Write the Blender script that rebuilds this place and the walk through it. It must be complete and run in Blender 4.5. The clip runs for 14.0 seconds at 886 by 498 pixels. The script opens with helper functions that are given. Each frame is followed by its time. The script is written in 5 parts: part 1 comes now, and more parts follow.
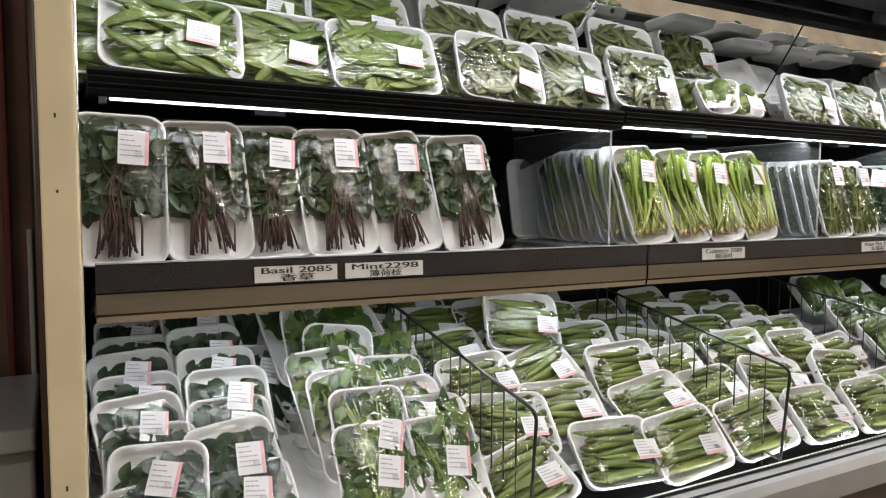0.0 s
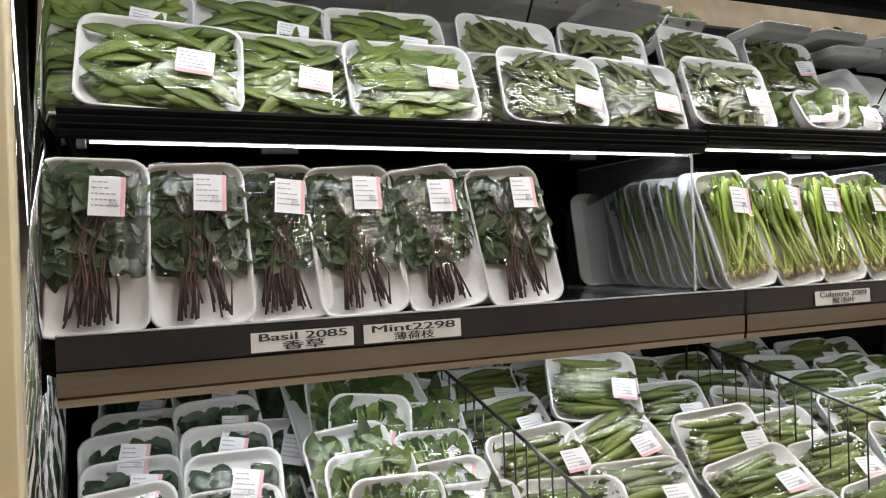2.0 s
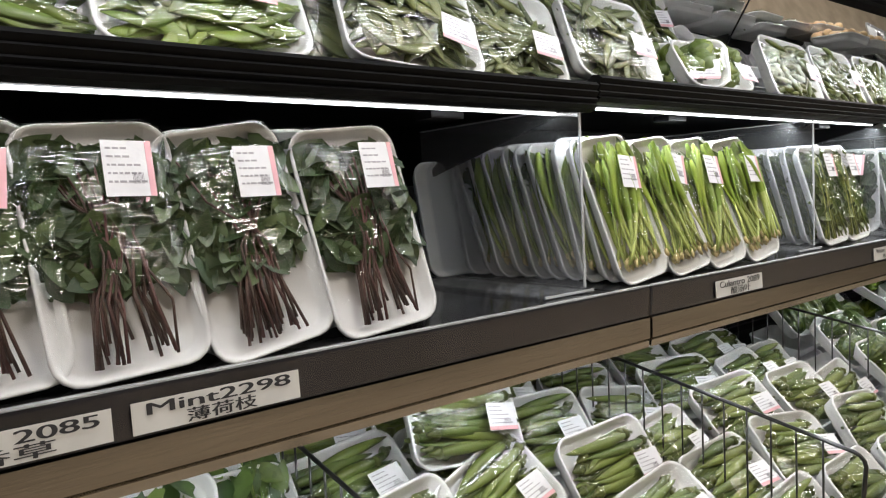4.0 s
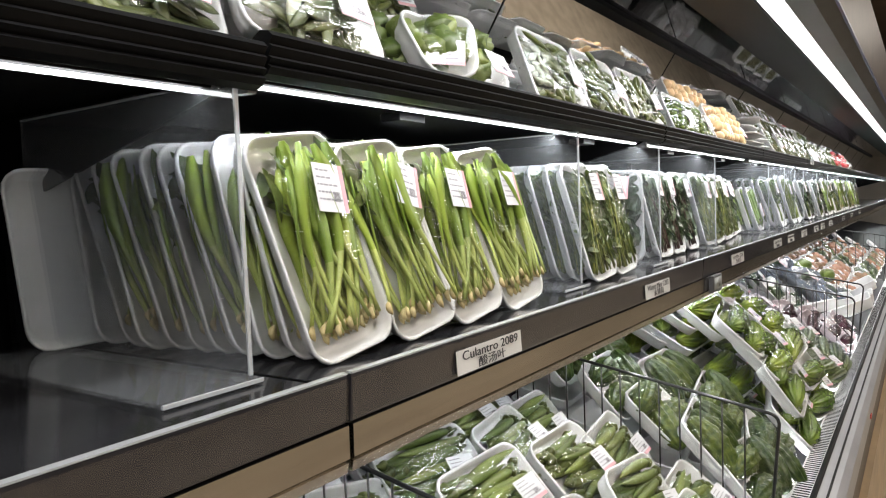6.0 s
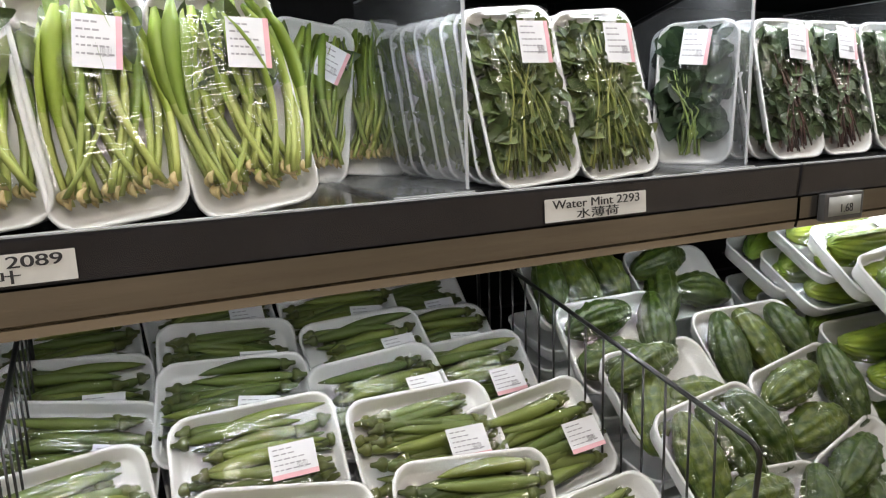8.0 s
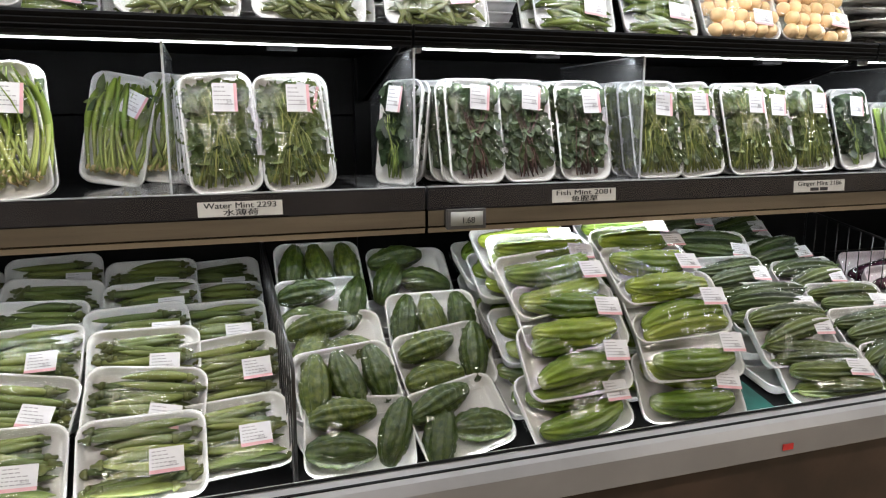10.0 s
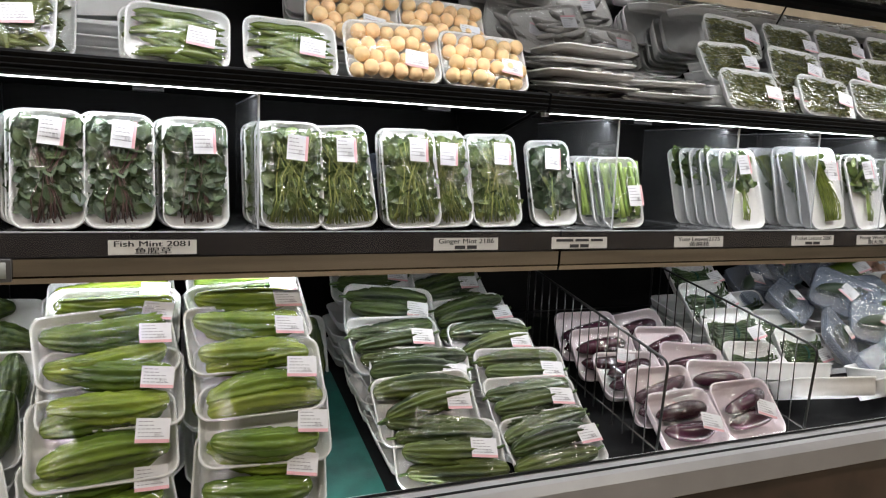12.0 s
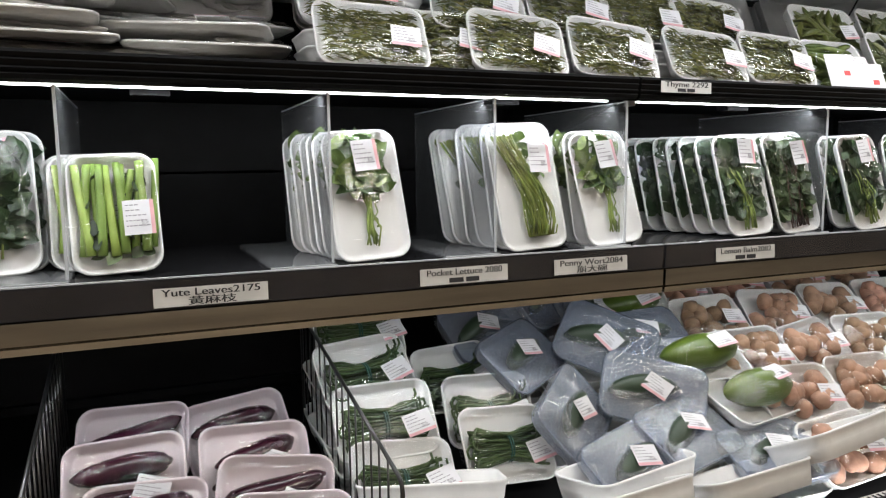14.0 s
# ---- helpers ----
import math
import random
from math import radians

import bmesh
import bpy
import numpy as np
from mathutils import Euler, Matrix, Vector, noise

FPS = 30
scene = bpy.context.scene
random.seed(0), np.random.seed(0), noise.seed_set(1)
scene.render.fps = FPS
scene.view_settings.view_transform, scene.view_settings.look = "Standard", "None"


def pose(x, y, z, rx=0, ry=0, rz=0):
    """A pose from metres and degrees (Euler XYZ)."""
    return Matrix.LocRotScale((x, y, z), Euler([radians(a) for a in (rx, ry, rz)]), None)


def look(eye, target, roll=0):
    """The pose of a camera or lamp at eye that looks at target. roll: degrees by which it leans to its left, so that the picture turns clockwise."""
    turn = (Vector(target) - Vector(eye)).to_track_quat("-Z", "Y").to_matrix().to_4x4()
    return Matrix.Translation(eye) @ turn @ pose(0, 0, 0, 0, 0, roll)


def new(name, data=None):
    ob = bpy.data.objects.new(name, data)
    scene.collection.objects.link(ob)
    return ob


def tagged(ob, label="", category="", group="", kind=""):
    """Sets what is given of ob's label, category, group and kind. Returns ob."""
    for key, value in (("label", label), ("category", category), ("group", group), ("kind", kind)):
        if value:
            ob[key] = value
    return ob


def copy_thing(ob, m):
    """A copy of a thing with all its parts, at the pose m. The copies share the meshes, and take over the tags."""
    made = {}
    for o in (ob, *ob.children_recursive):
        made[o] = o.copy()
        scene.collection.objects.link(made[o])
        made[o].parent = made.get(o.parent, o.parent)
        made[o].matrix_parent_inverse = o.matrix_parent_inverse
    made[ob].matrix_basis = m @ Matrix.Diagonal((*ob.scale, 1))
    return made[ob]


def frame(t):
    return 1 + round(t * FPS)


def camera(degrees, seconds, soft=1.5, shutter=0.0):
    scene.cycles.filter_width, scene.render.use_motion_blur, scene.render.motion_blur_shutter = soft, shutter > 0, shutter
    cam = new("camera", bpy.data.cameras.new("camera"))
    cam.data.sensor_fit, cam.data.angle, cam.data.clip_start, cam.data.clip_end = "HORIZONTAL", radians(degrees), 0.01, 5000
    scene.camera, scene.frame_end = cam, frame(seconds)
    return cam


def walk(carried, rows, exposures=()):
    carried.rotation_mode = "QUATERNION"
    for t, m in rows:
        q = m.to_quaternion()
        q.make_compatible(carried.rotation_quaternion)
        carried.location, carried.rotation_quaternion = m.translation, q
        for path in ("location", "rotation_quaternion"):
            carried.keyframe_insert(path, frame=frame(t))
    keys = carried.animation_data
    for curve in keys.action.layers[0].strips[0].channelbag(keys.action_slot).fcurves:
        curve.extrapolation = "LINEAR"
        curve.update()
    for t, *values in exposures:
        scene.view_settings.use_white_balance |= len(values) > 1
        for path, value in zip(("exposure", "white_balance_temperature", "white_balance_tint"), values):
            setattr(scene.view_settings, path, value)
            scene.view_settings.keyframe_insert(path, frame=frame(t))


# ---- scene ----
cam = camera(64.1, 14.0, 1.1)
PATH = [
    (0, (-1.176, -1.198, 1.36), (-0.221, 0.553, 1.218), 0.3),
    (0.5, (-1.123, -1.125, 1.339), (-0.16, 0.625, 1.241), -1.0),
    (1, (-1.046, -1.074, 1.326), (-0.151, 0.714, 1.286), -2.1),
    (1.5, (-1.012, -1.049, 1.328), (-0.201, 0.779, 1.344), -2.5),
    (2, (-1.004, -1.022, 1.359), (-0.26, 0.834, 1.346), -1.8),
    (2.2, (-1.021, -1.003, 1.382), (-0.295, 0.86, 1.31), -1.5),
    (4.3, (-0.818, -0.599, 1.405), (0.548, 0.855, 1.261), -2.5),
    (4.5, (-0.768, -0.58, 1.398), (0.68, 0.793, 1.258), -2.1),
    (5, (-0.667, -0.513, 1.407), (0.95, 0.657, 1.274), -1.4),
    (5.5, (-0.578, -0.442, 1.409), (1.101, 0.638, 1.289), -1.6),
    (6, (-0.477, -0.451, 1.406), (1.17, 0.676, 1.284), -2.2),
    (6.5, (-0.298, -0.496, 1.401), (1.242, 0.774, 1.265), -3.2),
    (7, (-0.087, -0.51, 1.397), (1.247, 0.971, 1.225), -3.5),
    (7.5, (0.125, -0.585, 1.378), (1.175, 1.095, 1.102), -2.3),
    (8, (0.348, -0.712, 1.355), (1.167, 1.069, 0.961), -2.0),
    (8.5, (0.567, -0.79, 1.353), (1.382, 0.976, 0.885), -2.4),
    (8.7, (0.626, -0.865, 1.343), (1.444, 0.893, 0.852), -2.5),
    (10.8, (0.974, -1.465, 1.406), (1.493, 0.446, 1.119), 1.2),
    (11, (1.043, -1.462, 1.405), (1.591, 0.44, 1.119), 1.3),
    (11.5, (1.285, -1.42, 1.418), (1.948, 0.448, 1.15), 1.6),
    (12, (1.562, -1.422, 1.416), (2.327, 0.408, 1.161), 2.3),
    (12.5, (1.844, -1.4, 1.402), (2.642, 0.418, 1.157), 1.5),
    (13, (2.15, -1.258, 1.413), (2.954, 0.557, 1.167), 0.3),
    (13.5, (2.457, -1.162, 1.424), (3.228, 0.665, 1.171), -0.3),
    (14, (2.761, -1.075, 1.41), (3.537, 0.754, 1.178), -0.7),
]
walk(cam, [(t, look(eye, target, roll)) for t, eye, target, roll in PATH], ((0, 0.0), (2.2, 0.0), (4.5, -0.04), (5.2, 0.0), (6, 0.16), (6.5, 0.12), (7.2, 0.02), (8.7, -0.12), (11, -0.14), (13, -0.24), (14, -0.27)))

# ---- world, lights, exposure ----
world = bpy.data.worlds.new("World")
scene.world = world
world.use_nodes = True
world.node_tree.nodes["Background"].inputs[0].default_value = (0.6, 0.55, 0.5, 1)
world.node_tree.nodes["Background"].inputs[1].default_value = 0.02

X0, X1, BAY = -1.146, 13.42, 1.22
MID = (X0 + X1) / 2


def area(name, m, sx, sy, watts, colour, spread=180):
    lamp = bpy.data.lights.new(name, "AREA")
    lamp.shape, lamp.size, lamp.size_y, lamp.energy, lamp.color = "RECTANGLE", sx, sy, watts, colour
    lamp.spread = radians(spread)
    ob = new(name, lamp)
    ob.matrix_world = m
    return ob


area("canopy_lamp", pose(MID, -0.118, 1.894, 14, 0, 0), X1 - X0 - 0.1, 0.03, 54, (0.97, 0.985, 1.0), 180)
area("shelf_lamp", pose(MID, 0.126, 1.526, 24, 0, 0), X1 - X0 - 0.1, 0.010, 28, (0.93, 0.97, 1.0))
area("shelf_lamp", pose(MID, 0.075, 1.163, 0, 0, 0), X1 - X0 - 0.1, 0.010, 18, (0.95, 0.985, 1.0))
area("well_lamp", pose(MID, -0.228, 0.772, 112, 0, 0), X1 - X0 - 0.1, 0.012, 13, (0.98, 0.99, 1.0))
for lx in (-3.2, 0.4, 4.0, 7.6):
    area("aisle_lamp", pose(lx, -1.9, 3.02), 1.2, 0.3, 36, (1.0, 0.92, 0.82))


# ---- materials ----
def mat(name, colour, rough=0.5, metal=0.0, vary=0.15, scale=20.0, bump=0.0, bscale=200.0, rnd=0.0, island=0.0,
        spec=0.5, second=None, sub=0.0, coat=0.0, stretch=(1, 1, 1), trans=0.0):
    """A surface: base colour with soft blotches, fine grain relief, and a shade of its own for each piece."""
    m = bpy.data.materials.new(name)
    m.use_nodes = True
    nt = m.node_tree
    b = nt.nodes["Principled BSDF"]
    b.inputs["Roughness"].default_value = rough
    b.inputs["Metallic"].default_value = metal
    b.inputs["Specular IOR Level"].default_value = spec
    b.inputs["Coat Weight"].default_value = coat
    b.inputs["Coat Roughness"].default_value = 0.08
    if sub:
        b.inputs["Subsurface Weight"].default_value = sub
        b.inputs["Subsurface Radius"].default_value = (0.01, 0.01, 0.008)
        b.inputs["Subsurface Scale"].default_value = 0.5
    co = nt.nodes.new("ShaderNodeTexCoord")
    mp = nt.nodes.new("ShaderNodeMapping")
    mp.inputs["Scale"].default_value = stretch
    nt.links.new(co.outputs["Object"], mp.inputs["Vector"])
    n = nt.nodes.new("ShaderNodeTexNoise")
    n.inputs["Scale"].default_value, n.inputs["Detail"].default_value = scale, 5
    nt.links.new(mp.outputs["Vector"], n.inputs["Vector"])
    mix = nt.nodes.new("ShaderNodeMix")
    mix.data_type = "RGBA"
    c2 = second or tuple(c * (1 - vary) for c in colour)
    c1 = colour if second else tuple(min(1, c * (1 + vary)) for c in colour)
    mix.inputs["A"].default_value, mix.inputs["B"].default_value = (*c1, 1), (*c2, 1)
    ramp = nt.nodes.new("ShaderNodeMapRange")
    ramp.inputs["From Min"].default_value, ramp.inputs["From Max"].default_value = 0.36, 0.64
    nt.links.new(n.outputs["Fac"], ramp.inputs["Value"])
    nt.links.new(ramp.outputs["Result"], mix.inputs["Factor"])
    out = mix.outputs["Result"]
    for amount, node, socket in ((rnd, "ShaderNodeObjectInfo", "Random"), (island, "ShaderNodeNewGeometry", "Random Per Island")):
        if amount:
            g = nt.nodes.new(node)
            hsv = nt.nodes.new("ShaderNodeHueSaturation")
            r2 = nt.nodes.new("ShaderNodeMapRange")
            r2.inputs["To Min"].default_value, r2.inputs["To Max"].default_value = 1 - amount, 1 + amount
            r3 = nt.nodes.new("ShaderNodeMapRange")
            r3.inputs["To Min"].default_value, r3.inputs["To Max"].default_value = 0.5 + amount * 0.05, 0.5 - amount * 0.05
            nt.links.new(g.outputs[socket], r2.inputs["Value"])
            nt.links.new(g.outputs[socket], r3.inputs["Value"])
            nt.links.new(r2.outputs["Result"], hsv.inputs["Value"])
            nt.links.new(r3.outputs["Result"], hsv.inputs["Hue"])
            nt.links.new(out, hsv.inputs["Color"])
            out = hsv.outputs["Color"]
    nt.links.new(out, b.inputs["Base Color"])
    if bump:
        n2 = nt.nodes.new("ShaderNodeTexNoise")
        n2.inputs["Scale"].default_value, n2.inputs["Detail"].default_value = bscale, 3
        nt.links.new(mp.outputs["Vector"], n2.inputs["Vector"])
        bp = nt.nodes.new("ShaderNodeBump")
        bp.inputs["Strength"].default_value, bp.inputs["Distance"].default_value = bump, 0.002
        nt.links.new(n2.outputs["Fac"], bp.inputs["Height"])
        nt.links.new(bp.outputs["Normal"], b.inputs["Normal"])
    if trans:
        tr = nt.nodes.new("ShaderNodeBsdfTranslucent")
        nt.links.new(out, tr.inputs["Color"])
        ms = nt.nodes.new("ShaderNodeMixShader")
        ms.inputs[0].default_value = trans
        nt.links.new(b.outputs[0], ms.inputs[1])
        nt.links.new(tr.outputs[0], ms.inputs[2])
        nt.links.new(ms.outputs[0], nt.nodes["Material Output"].inputs["Surface"])
    return m


def clear(name, tint=(1, 1, 1), base=0.03, edge=0.4, rough=0.06, bump=0.35, bscale=45.0, haze=0.0, stretch=(1, 1, 1), fine=0.0):
    """Thin clear plastic: what lies behind shows through, with glossy creases over it."""
    m = bpy.data.materials.new(name)
    m.use_nodes = True
    nt = m.node_tree
    nt.nodes.remove(nt.nodes["Principled BSDF"])
    tr = nt.nodes.new("ShaderNodeBsdfTransparent")
    tr.inputs[0].default_value = (*tint, 1)
    gl = nt.nodes.new("ShaderNodeBsdfGlossy")
    gl.inputs["Roughness"].default_value = rough
    lw = nt.nodes.new("ShaderNodeLayerWeight")
    lw.inputs["Blend"].default_value = 0.35
    r = nt.nodes.new("ShaderNodeMapRange")
    r.inputs["To Min"].default_value, r.inputs["To Max"].default_value = base, edge
    nt.links.new(lw.outputs["Facing"], r.inputs["Value"])
    co = nt.nodes.new("ShaderNodeTexCoord")
    mp = nt.nodes.new("ShaderNodeMapping")
    mp.inputs["Scale"].default_value = stretch
    nt.links.new(co.outputs["Object"], mp.inputs["Vector"])
    n = nt.nodes.new("ShaderNodeTexNoise")
    n.inputs["Scale"].default_value, n.inputs["Detail"].default_value, n.inputs["Distortion"].default_value = bscale, 3, 1.2
    nt.links.new(mp.outputs["Vector"], n.inputs["Vector"])
    bp = nt.nodes.new("ShaderNodeBump")
    bp.inputs["Strength"].default_value, bp.inputs["Distance"].default_value = bump, 0.012
    nt.links.new(n.outputs["Fac"], bp.inputs["Height"])
    if fine:
        mp2 = nt.nodes.new("ShaderNodeMapping")
        mp2.inputs["Scale"].default_value = (0.35, 2.2, 1)
        mp2.inputs["Rotation"].default_value = (0, 0, 0.35)
        nt.links.new(co.outputs["Object"], mp2.inputs["Vector"])
        w = nt.nodes.new("ShaderNodeTexNoise")
        w.inputs["Scale"].default_value, w.inputs["Detail"].default_value, w.inputs["Distortion"].default_value = 38, 1.5, 0.9
        nt.links.new(mp2.outputs["Vector"], w.inputs["Vector"])
        b2 = nt.nodes.new("ShaderNodeBump")
        b2.inputs["Strength"].default_value, b2.inputs["Distance"].default_value = fine, 0.006
        half = nt.nodes.new("ShaderNodeMath")
        half.operation = "SUBTRACT"
        half.inputs[1].default_value = 0.5
        crease = nt.nodes.new("ShaderNodeMath")
        crease.operation = "ABSOLUTE"
        nt.links.new(w.outputs["Fac"], half.inputs[0])
        nt.links.new(half.outputs[0], crease.inputs[0])
        nt.links.new(crease.outputs[0], b2.inputs["Height"])
        nt.links.new(bp.outputs["Normal"], b2.inputs["Normal"])
        bp = b2
    nt.links.new(bp.outputs["Normal"], gl.inputs["Normal"])
    ms = nt.nodes.new("ShaderNodeMixShader")
    nt.links.new(r.outputs["Result"], ms.inputs[0])
    nt.links.new(tr.outputs[0], ms.inputs[1])
    nt.links.new(gl.outputs[0], ms.inputs[2])
    last = ms
    if haze:
        df = nt.nodes.new("ShaderNodeBsdfDiffuse")
        df.inputs[0].default_value = (0.8, 0.82, 0.85, 1)
        m2 = nt.nodes.new("ShaderNodeMixShader")
        m2.inputs[0].default_value = haze
        nt.links.new(ms.outputs[0], m2.inputs[1])
        nt.links.new(df.outputs[0], m2.inputs[2])
        last = m2
    nt.links.new(last.outputs[0], nt.nodes["Material Output"].inputs["Surface"])
    return m


def glow(name, colour, strength):
    m = bpy.data.materials.new(name)
    m.use_nodes = True
    b = m.node_tree.nodes["Principled BSDF"]
    b.inputs["Base Color"].default_value = (0.8, 0.8, 0.8, 1)
    b.inputs["Emission Color"].default_value = (*colour, 1)
    b.inputs["Emission Strength"].default_value = strength
    return m


FOAM = mat("foam", (0.80, 0.80, 0.80), 0.45, vary=0.03, scale=30, bump=0.25, bscale=700, sub=0.0)
FOAM_PALE = mat("foam_pale_grey", (0.52, 0.51, 0.49), 0.45, vary=0.1, scale=14, bump=0.3, bscale=300)
FOAM_PINK = mat("foam_pinkish", (0.72, 0.63, 0.67), 0.45, vary=0.05, scale=20, bump=0.2, bscale=600)
FOAM_GREY = mat("foam_grey", (0.270, 0.292, 0.338), 0.45, vary=0.05, scale=30, bump=0.2, bscale=600)
WRAP = clear("cling_film", base=0.055, edge=0.15, rough=0.02, bump=0.42, bscale=12, haze=0.0, fine=0.36)
BAG = clear("bag_plastic", (0.66, 0.73, 0.84), 0.09, 0.5, 0.10, 0.9, 24, haze=0.10, fine=0.4)
ACRYLIC = clear("acrylic", (0.96, 0.97, 0.98), 0.02, 0.30, 0.06, 0.06, 6, haze=0.045)
CHANNEL = clear("price_channel_plastic", (0.93, 0.93, 0.95), 0.04, 0.22, 0.07, 0.08, 8, haze=0.0)
# White haze mixed into the edge for the LED light it catches.
LIT_EDGE = clear("plastic_edge", (0.95, 0.95, 0.97), 0.1, 0.6, 0.15, 0.05, 8, haze=0.28)
BLACK = mat("black_enamel", (0.004, 0.004, 0.0045), 0.5, spec=0.12, vary=0.3, scale=12, bump=0.03, bscale=300)
SHELF = mat("shelf_black_gloss", (0.018, 0.018, 0.02), 0.12, vary=0.3, scale=9, bump=0.02, bscale=120)
LIP = mat("lip_charcoal", (0.027, 0.027, 0.033), 0.3, spec=0.25, vary=0.2, scale=9, bump=0.05, bscale=150)
BRONZE = mat("bronze_trim", (0.41, 0.38, 0.34), 0.17, 1.0, vary=0.2, scale=7, bump=0.05, bscale=90, stretch=(0.25, 4, 4))
CREAM = mat("cream_panel", (0.78, 0.68, 0.47), 0.5, vary=0.06, scale=6, bump=0.1, bscale=180)
GREYRAIL = mat("grey_rail", (0.30, 0.30, 0.315), 0.35, vary=0.08, scale=6, bump=0.05, bscale=120)
WHITE = mat("white_enamel", (0.78, 0.78, 0.78), 0.3, vary=0.04, scale=10, bump=0.04, bscale=200)
TAN = mat("tan_laminate", (0.42, 0.31, 0.19), 0.45, vary=0.12, scale=5, bump=0.06, bscale=60, stretch=(1, 1, 6))
PILLAR = mat("brown_pillar_laminate", (0.11, 0.062, 0.045), 0.4, vary=0.25, scale=8, bump=0.08, bscale=60)
BROWN = mat("dark_brown_laminate", (0.05, 0.03, 0.022), 0.4, vary=0.3, scale=8, bump=0.08, bscale=60)
TEAL = mat("teal_liner", (0.012, 0.10, 0.085), 0.5, vary=0.2, scale=20, bump=0.2, bscale=300)
WIRE = mat("black_wire", (0.012, 0.012, 0.012), 0.28, vary=0.2, scale=60, coat=0.4)
FLOOR = mat("floor_tile", (0.47, 0.40, 0.31), 0.25, vary=0.12, scale=5, bump=0.05, bscale=40)
CEIL = mat("ceiling_brown", (0.100, 0.068, 0.045), 0.7, vary=0.1, scale=3, bump=0.1, bscale=60)
WALLM = mat("store_wall", (0.44, 0.40, 0.34), 0.6, vary=0.1, scale=3, bump=0.1, bscale=60)
LED = glow("led_strip", (0.97, 0.985, 1.0), 7.0)
TUBE = glow("canopy_tube", (0.98, 0.985, 1.0), 2.2)
DARKGREY = mat("dark_grey_plastic", (0.075, 0.075, 0.08), 0.35, vary=0.1, scale=8, bump=0.04, bscale=150)
DISPLAY = mat("grey_display", (0.34, 0.35, 0.34), 0.3, vary=0.05, scale=30)
CEILGLOW = glow("ceiling_lamp_face", (1.0, 0.88, 0.72), 5.0)
MIRROR = mat("mirror", (0.86, 0.85, 0.84), 0.02, 1.0, vary=0.01, scale=3)
SMOKED = mat("smoked_mirror", (0.10, 0.10, 0.105), 0.05, 1.0, vary=0.1, scale=4)
# Haze whitens the dividers' cut edges in place of light gathering there.
BRIGHT_EDGE = clear("lit_acrylic_edge", (0.9, 0.93, 0.95), 0.25, 0.6, 0.2, 0.05, 8, haze=0.45)
PAPER = mat("paper", (0.70, 0.70, 0.73), 0.55, vary=0.04, scale=30, bump=0.05, bscale=300)
SIGN = mat("sign_card", (0.66, 0.66, 0.65), 0.4, vary=0.05, scale=30)
PINK = mat("label_pink", (0.72, 0.40, 0.44), 0.55, vary=0.06, scale=40)
INK = mat("ink", (0.03, 0.03, 0.035), 0.6, vary=0.1, scale=40)
GREYINK = mat("faint_ink", (0.330, 0.323, 0.350), 0.6, vary=0.1, scale=40)
RED = mat("red_ink", (0.7, 0.05, 0.05), 0.5, vary=0.1, scale=40)

POD = mat("snow_pea", (0.125, 0.180, 0.036), 0.38, vary=0.2, scale=30, rnd=0.22, island=0.22, bump=0.1, bscale=160, trans=0.1)
BEAN = mat("flat_bean", (0.101, 0.119, 0.041), 0.42, vary=0.25, scale=30, rnd=0.28, island=0.22, bump=0.1, bscale=160)
SNAP = mat("sugar_snap", (0.088, 0.107, 0.026), 0.35, vary=0.2, scale=30, rnd=0.22, island=0.22, bump=0.1, bscale=160)
CHILI = mat("green_chilli", (0.090, 0.128, 0.026), 0.25, vary=0.25, scale=20, rnd=0.2, island=0.22)
OKRA = mat("okra", (0.092, 0.128, 0.028), 0.42, vary=0.3, scale=25, rnd=0.3, island=0.22, bump=0.15, bscale=260, stretch=(0.4, 1, 1))
MELON = mat("bitter_melon", (0.20, 0.29, 0.035), 0.24, scale=26, rnd=0.35, bump=0.8, bscale=130, stretch=(0.3, 1, 1), second=(0.075, 0.13, 0.018))
SMALLMELON = mat("small_bitter_melon", (0.080, 0.112, 0.017), 0.28, scale=70, rnd=0.35, bump=1.0, bscale=170, second=(0.026, 0.052, 0.010))
GOURD = mat("ridged_gourd", (0.085, 0.125, 0.024), 0.34, scale=34, rnd=0.35, bump=1.0, bscale=110, stretch=(0.15, 1, 1), second=(0.012, 0.026, 0.009))
EGGPLANT = mat("eggplant", (0.036, 0.008, 0.018), 0.25, vary=0.35, scale=14, rnd=0.3)
PAPAYA = mat("green_papaya", (0.104, 0.156, 0.020), 0.3, vary=0.4, scale=7, rnd=0.2, second=(0.03, 0.075, 0.012))
# Bagged fruit: the shade inside the bag is put into its colour.
VEILED = mat("veiled_shaded_fruit", (0.03, 0.05, 0.03), 0.4, vary=0.3, scale=9)
YOLK = mat("peeled_yellow_fruit", (0.82, 0.57, 0.31), 0.35, vary=0.12, scale=30, rnd=0.12)
MUSH = mat("brown_mushroom", (0.368, 0.216, 0.144), 0.55, vary=0.25, scale=30, rnd=0.3, bump=0.2, bscale=120)
LONGBEAN = mat("long_bean", (0.043, 0.078, 0.025), 0.4, vary=0.3, scale=40, island=0.3)
LEAF_DARK = mat("dark_herb_leaf", (0.048, 0.080, 0.030), 0.42, vary=0.3, scale=40, island=0.5, rnd=0.1, bump=0.3, bscale=150, trans=0.15)
LEAF_MID = mat("green_herb_leaf", (0.085, 0.143, 0.033), 0.42, vary=0.3, scale=40, island=0.5, rnd=0.1, bump=0.3, bscale=150, trans=0.15)
LEAF_MINT = mat("mint_leaf", (0.085, 0.122, 0.032), 0.42, vary=0.3, scale=40, island=0.5, rnd=0.1, bump=0.3, bscale=150, trans=0.15)
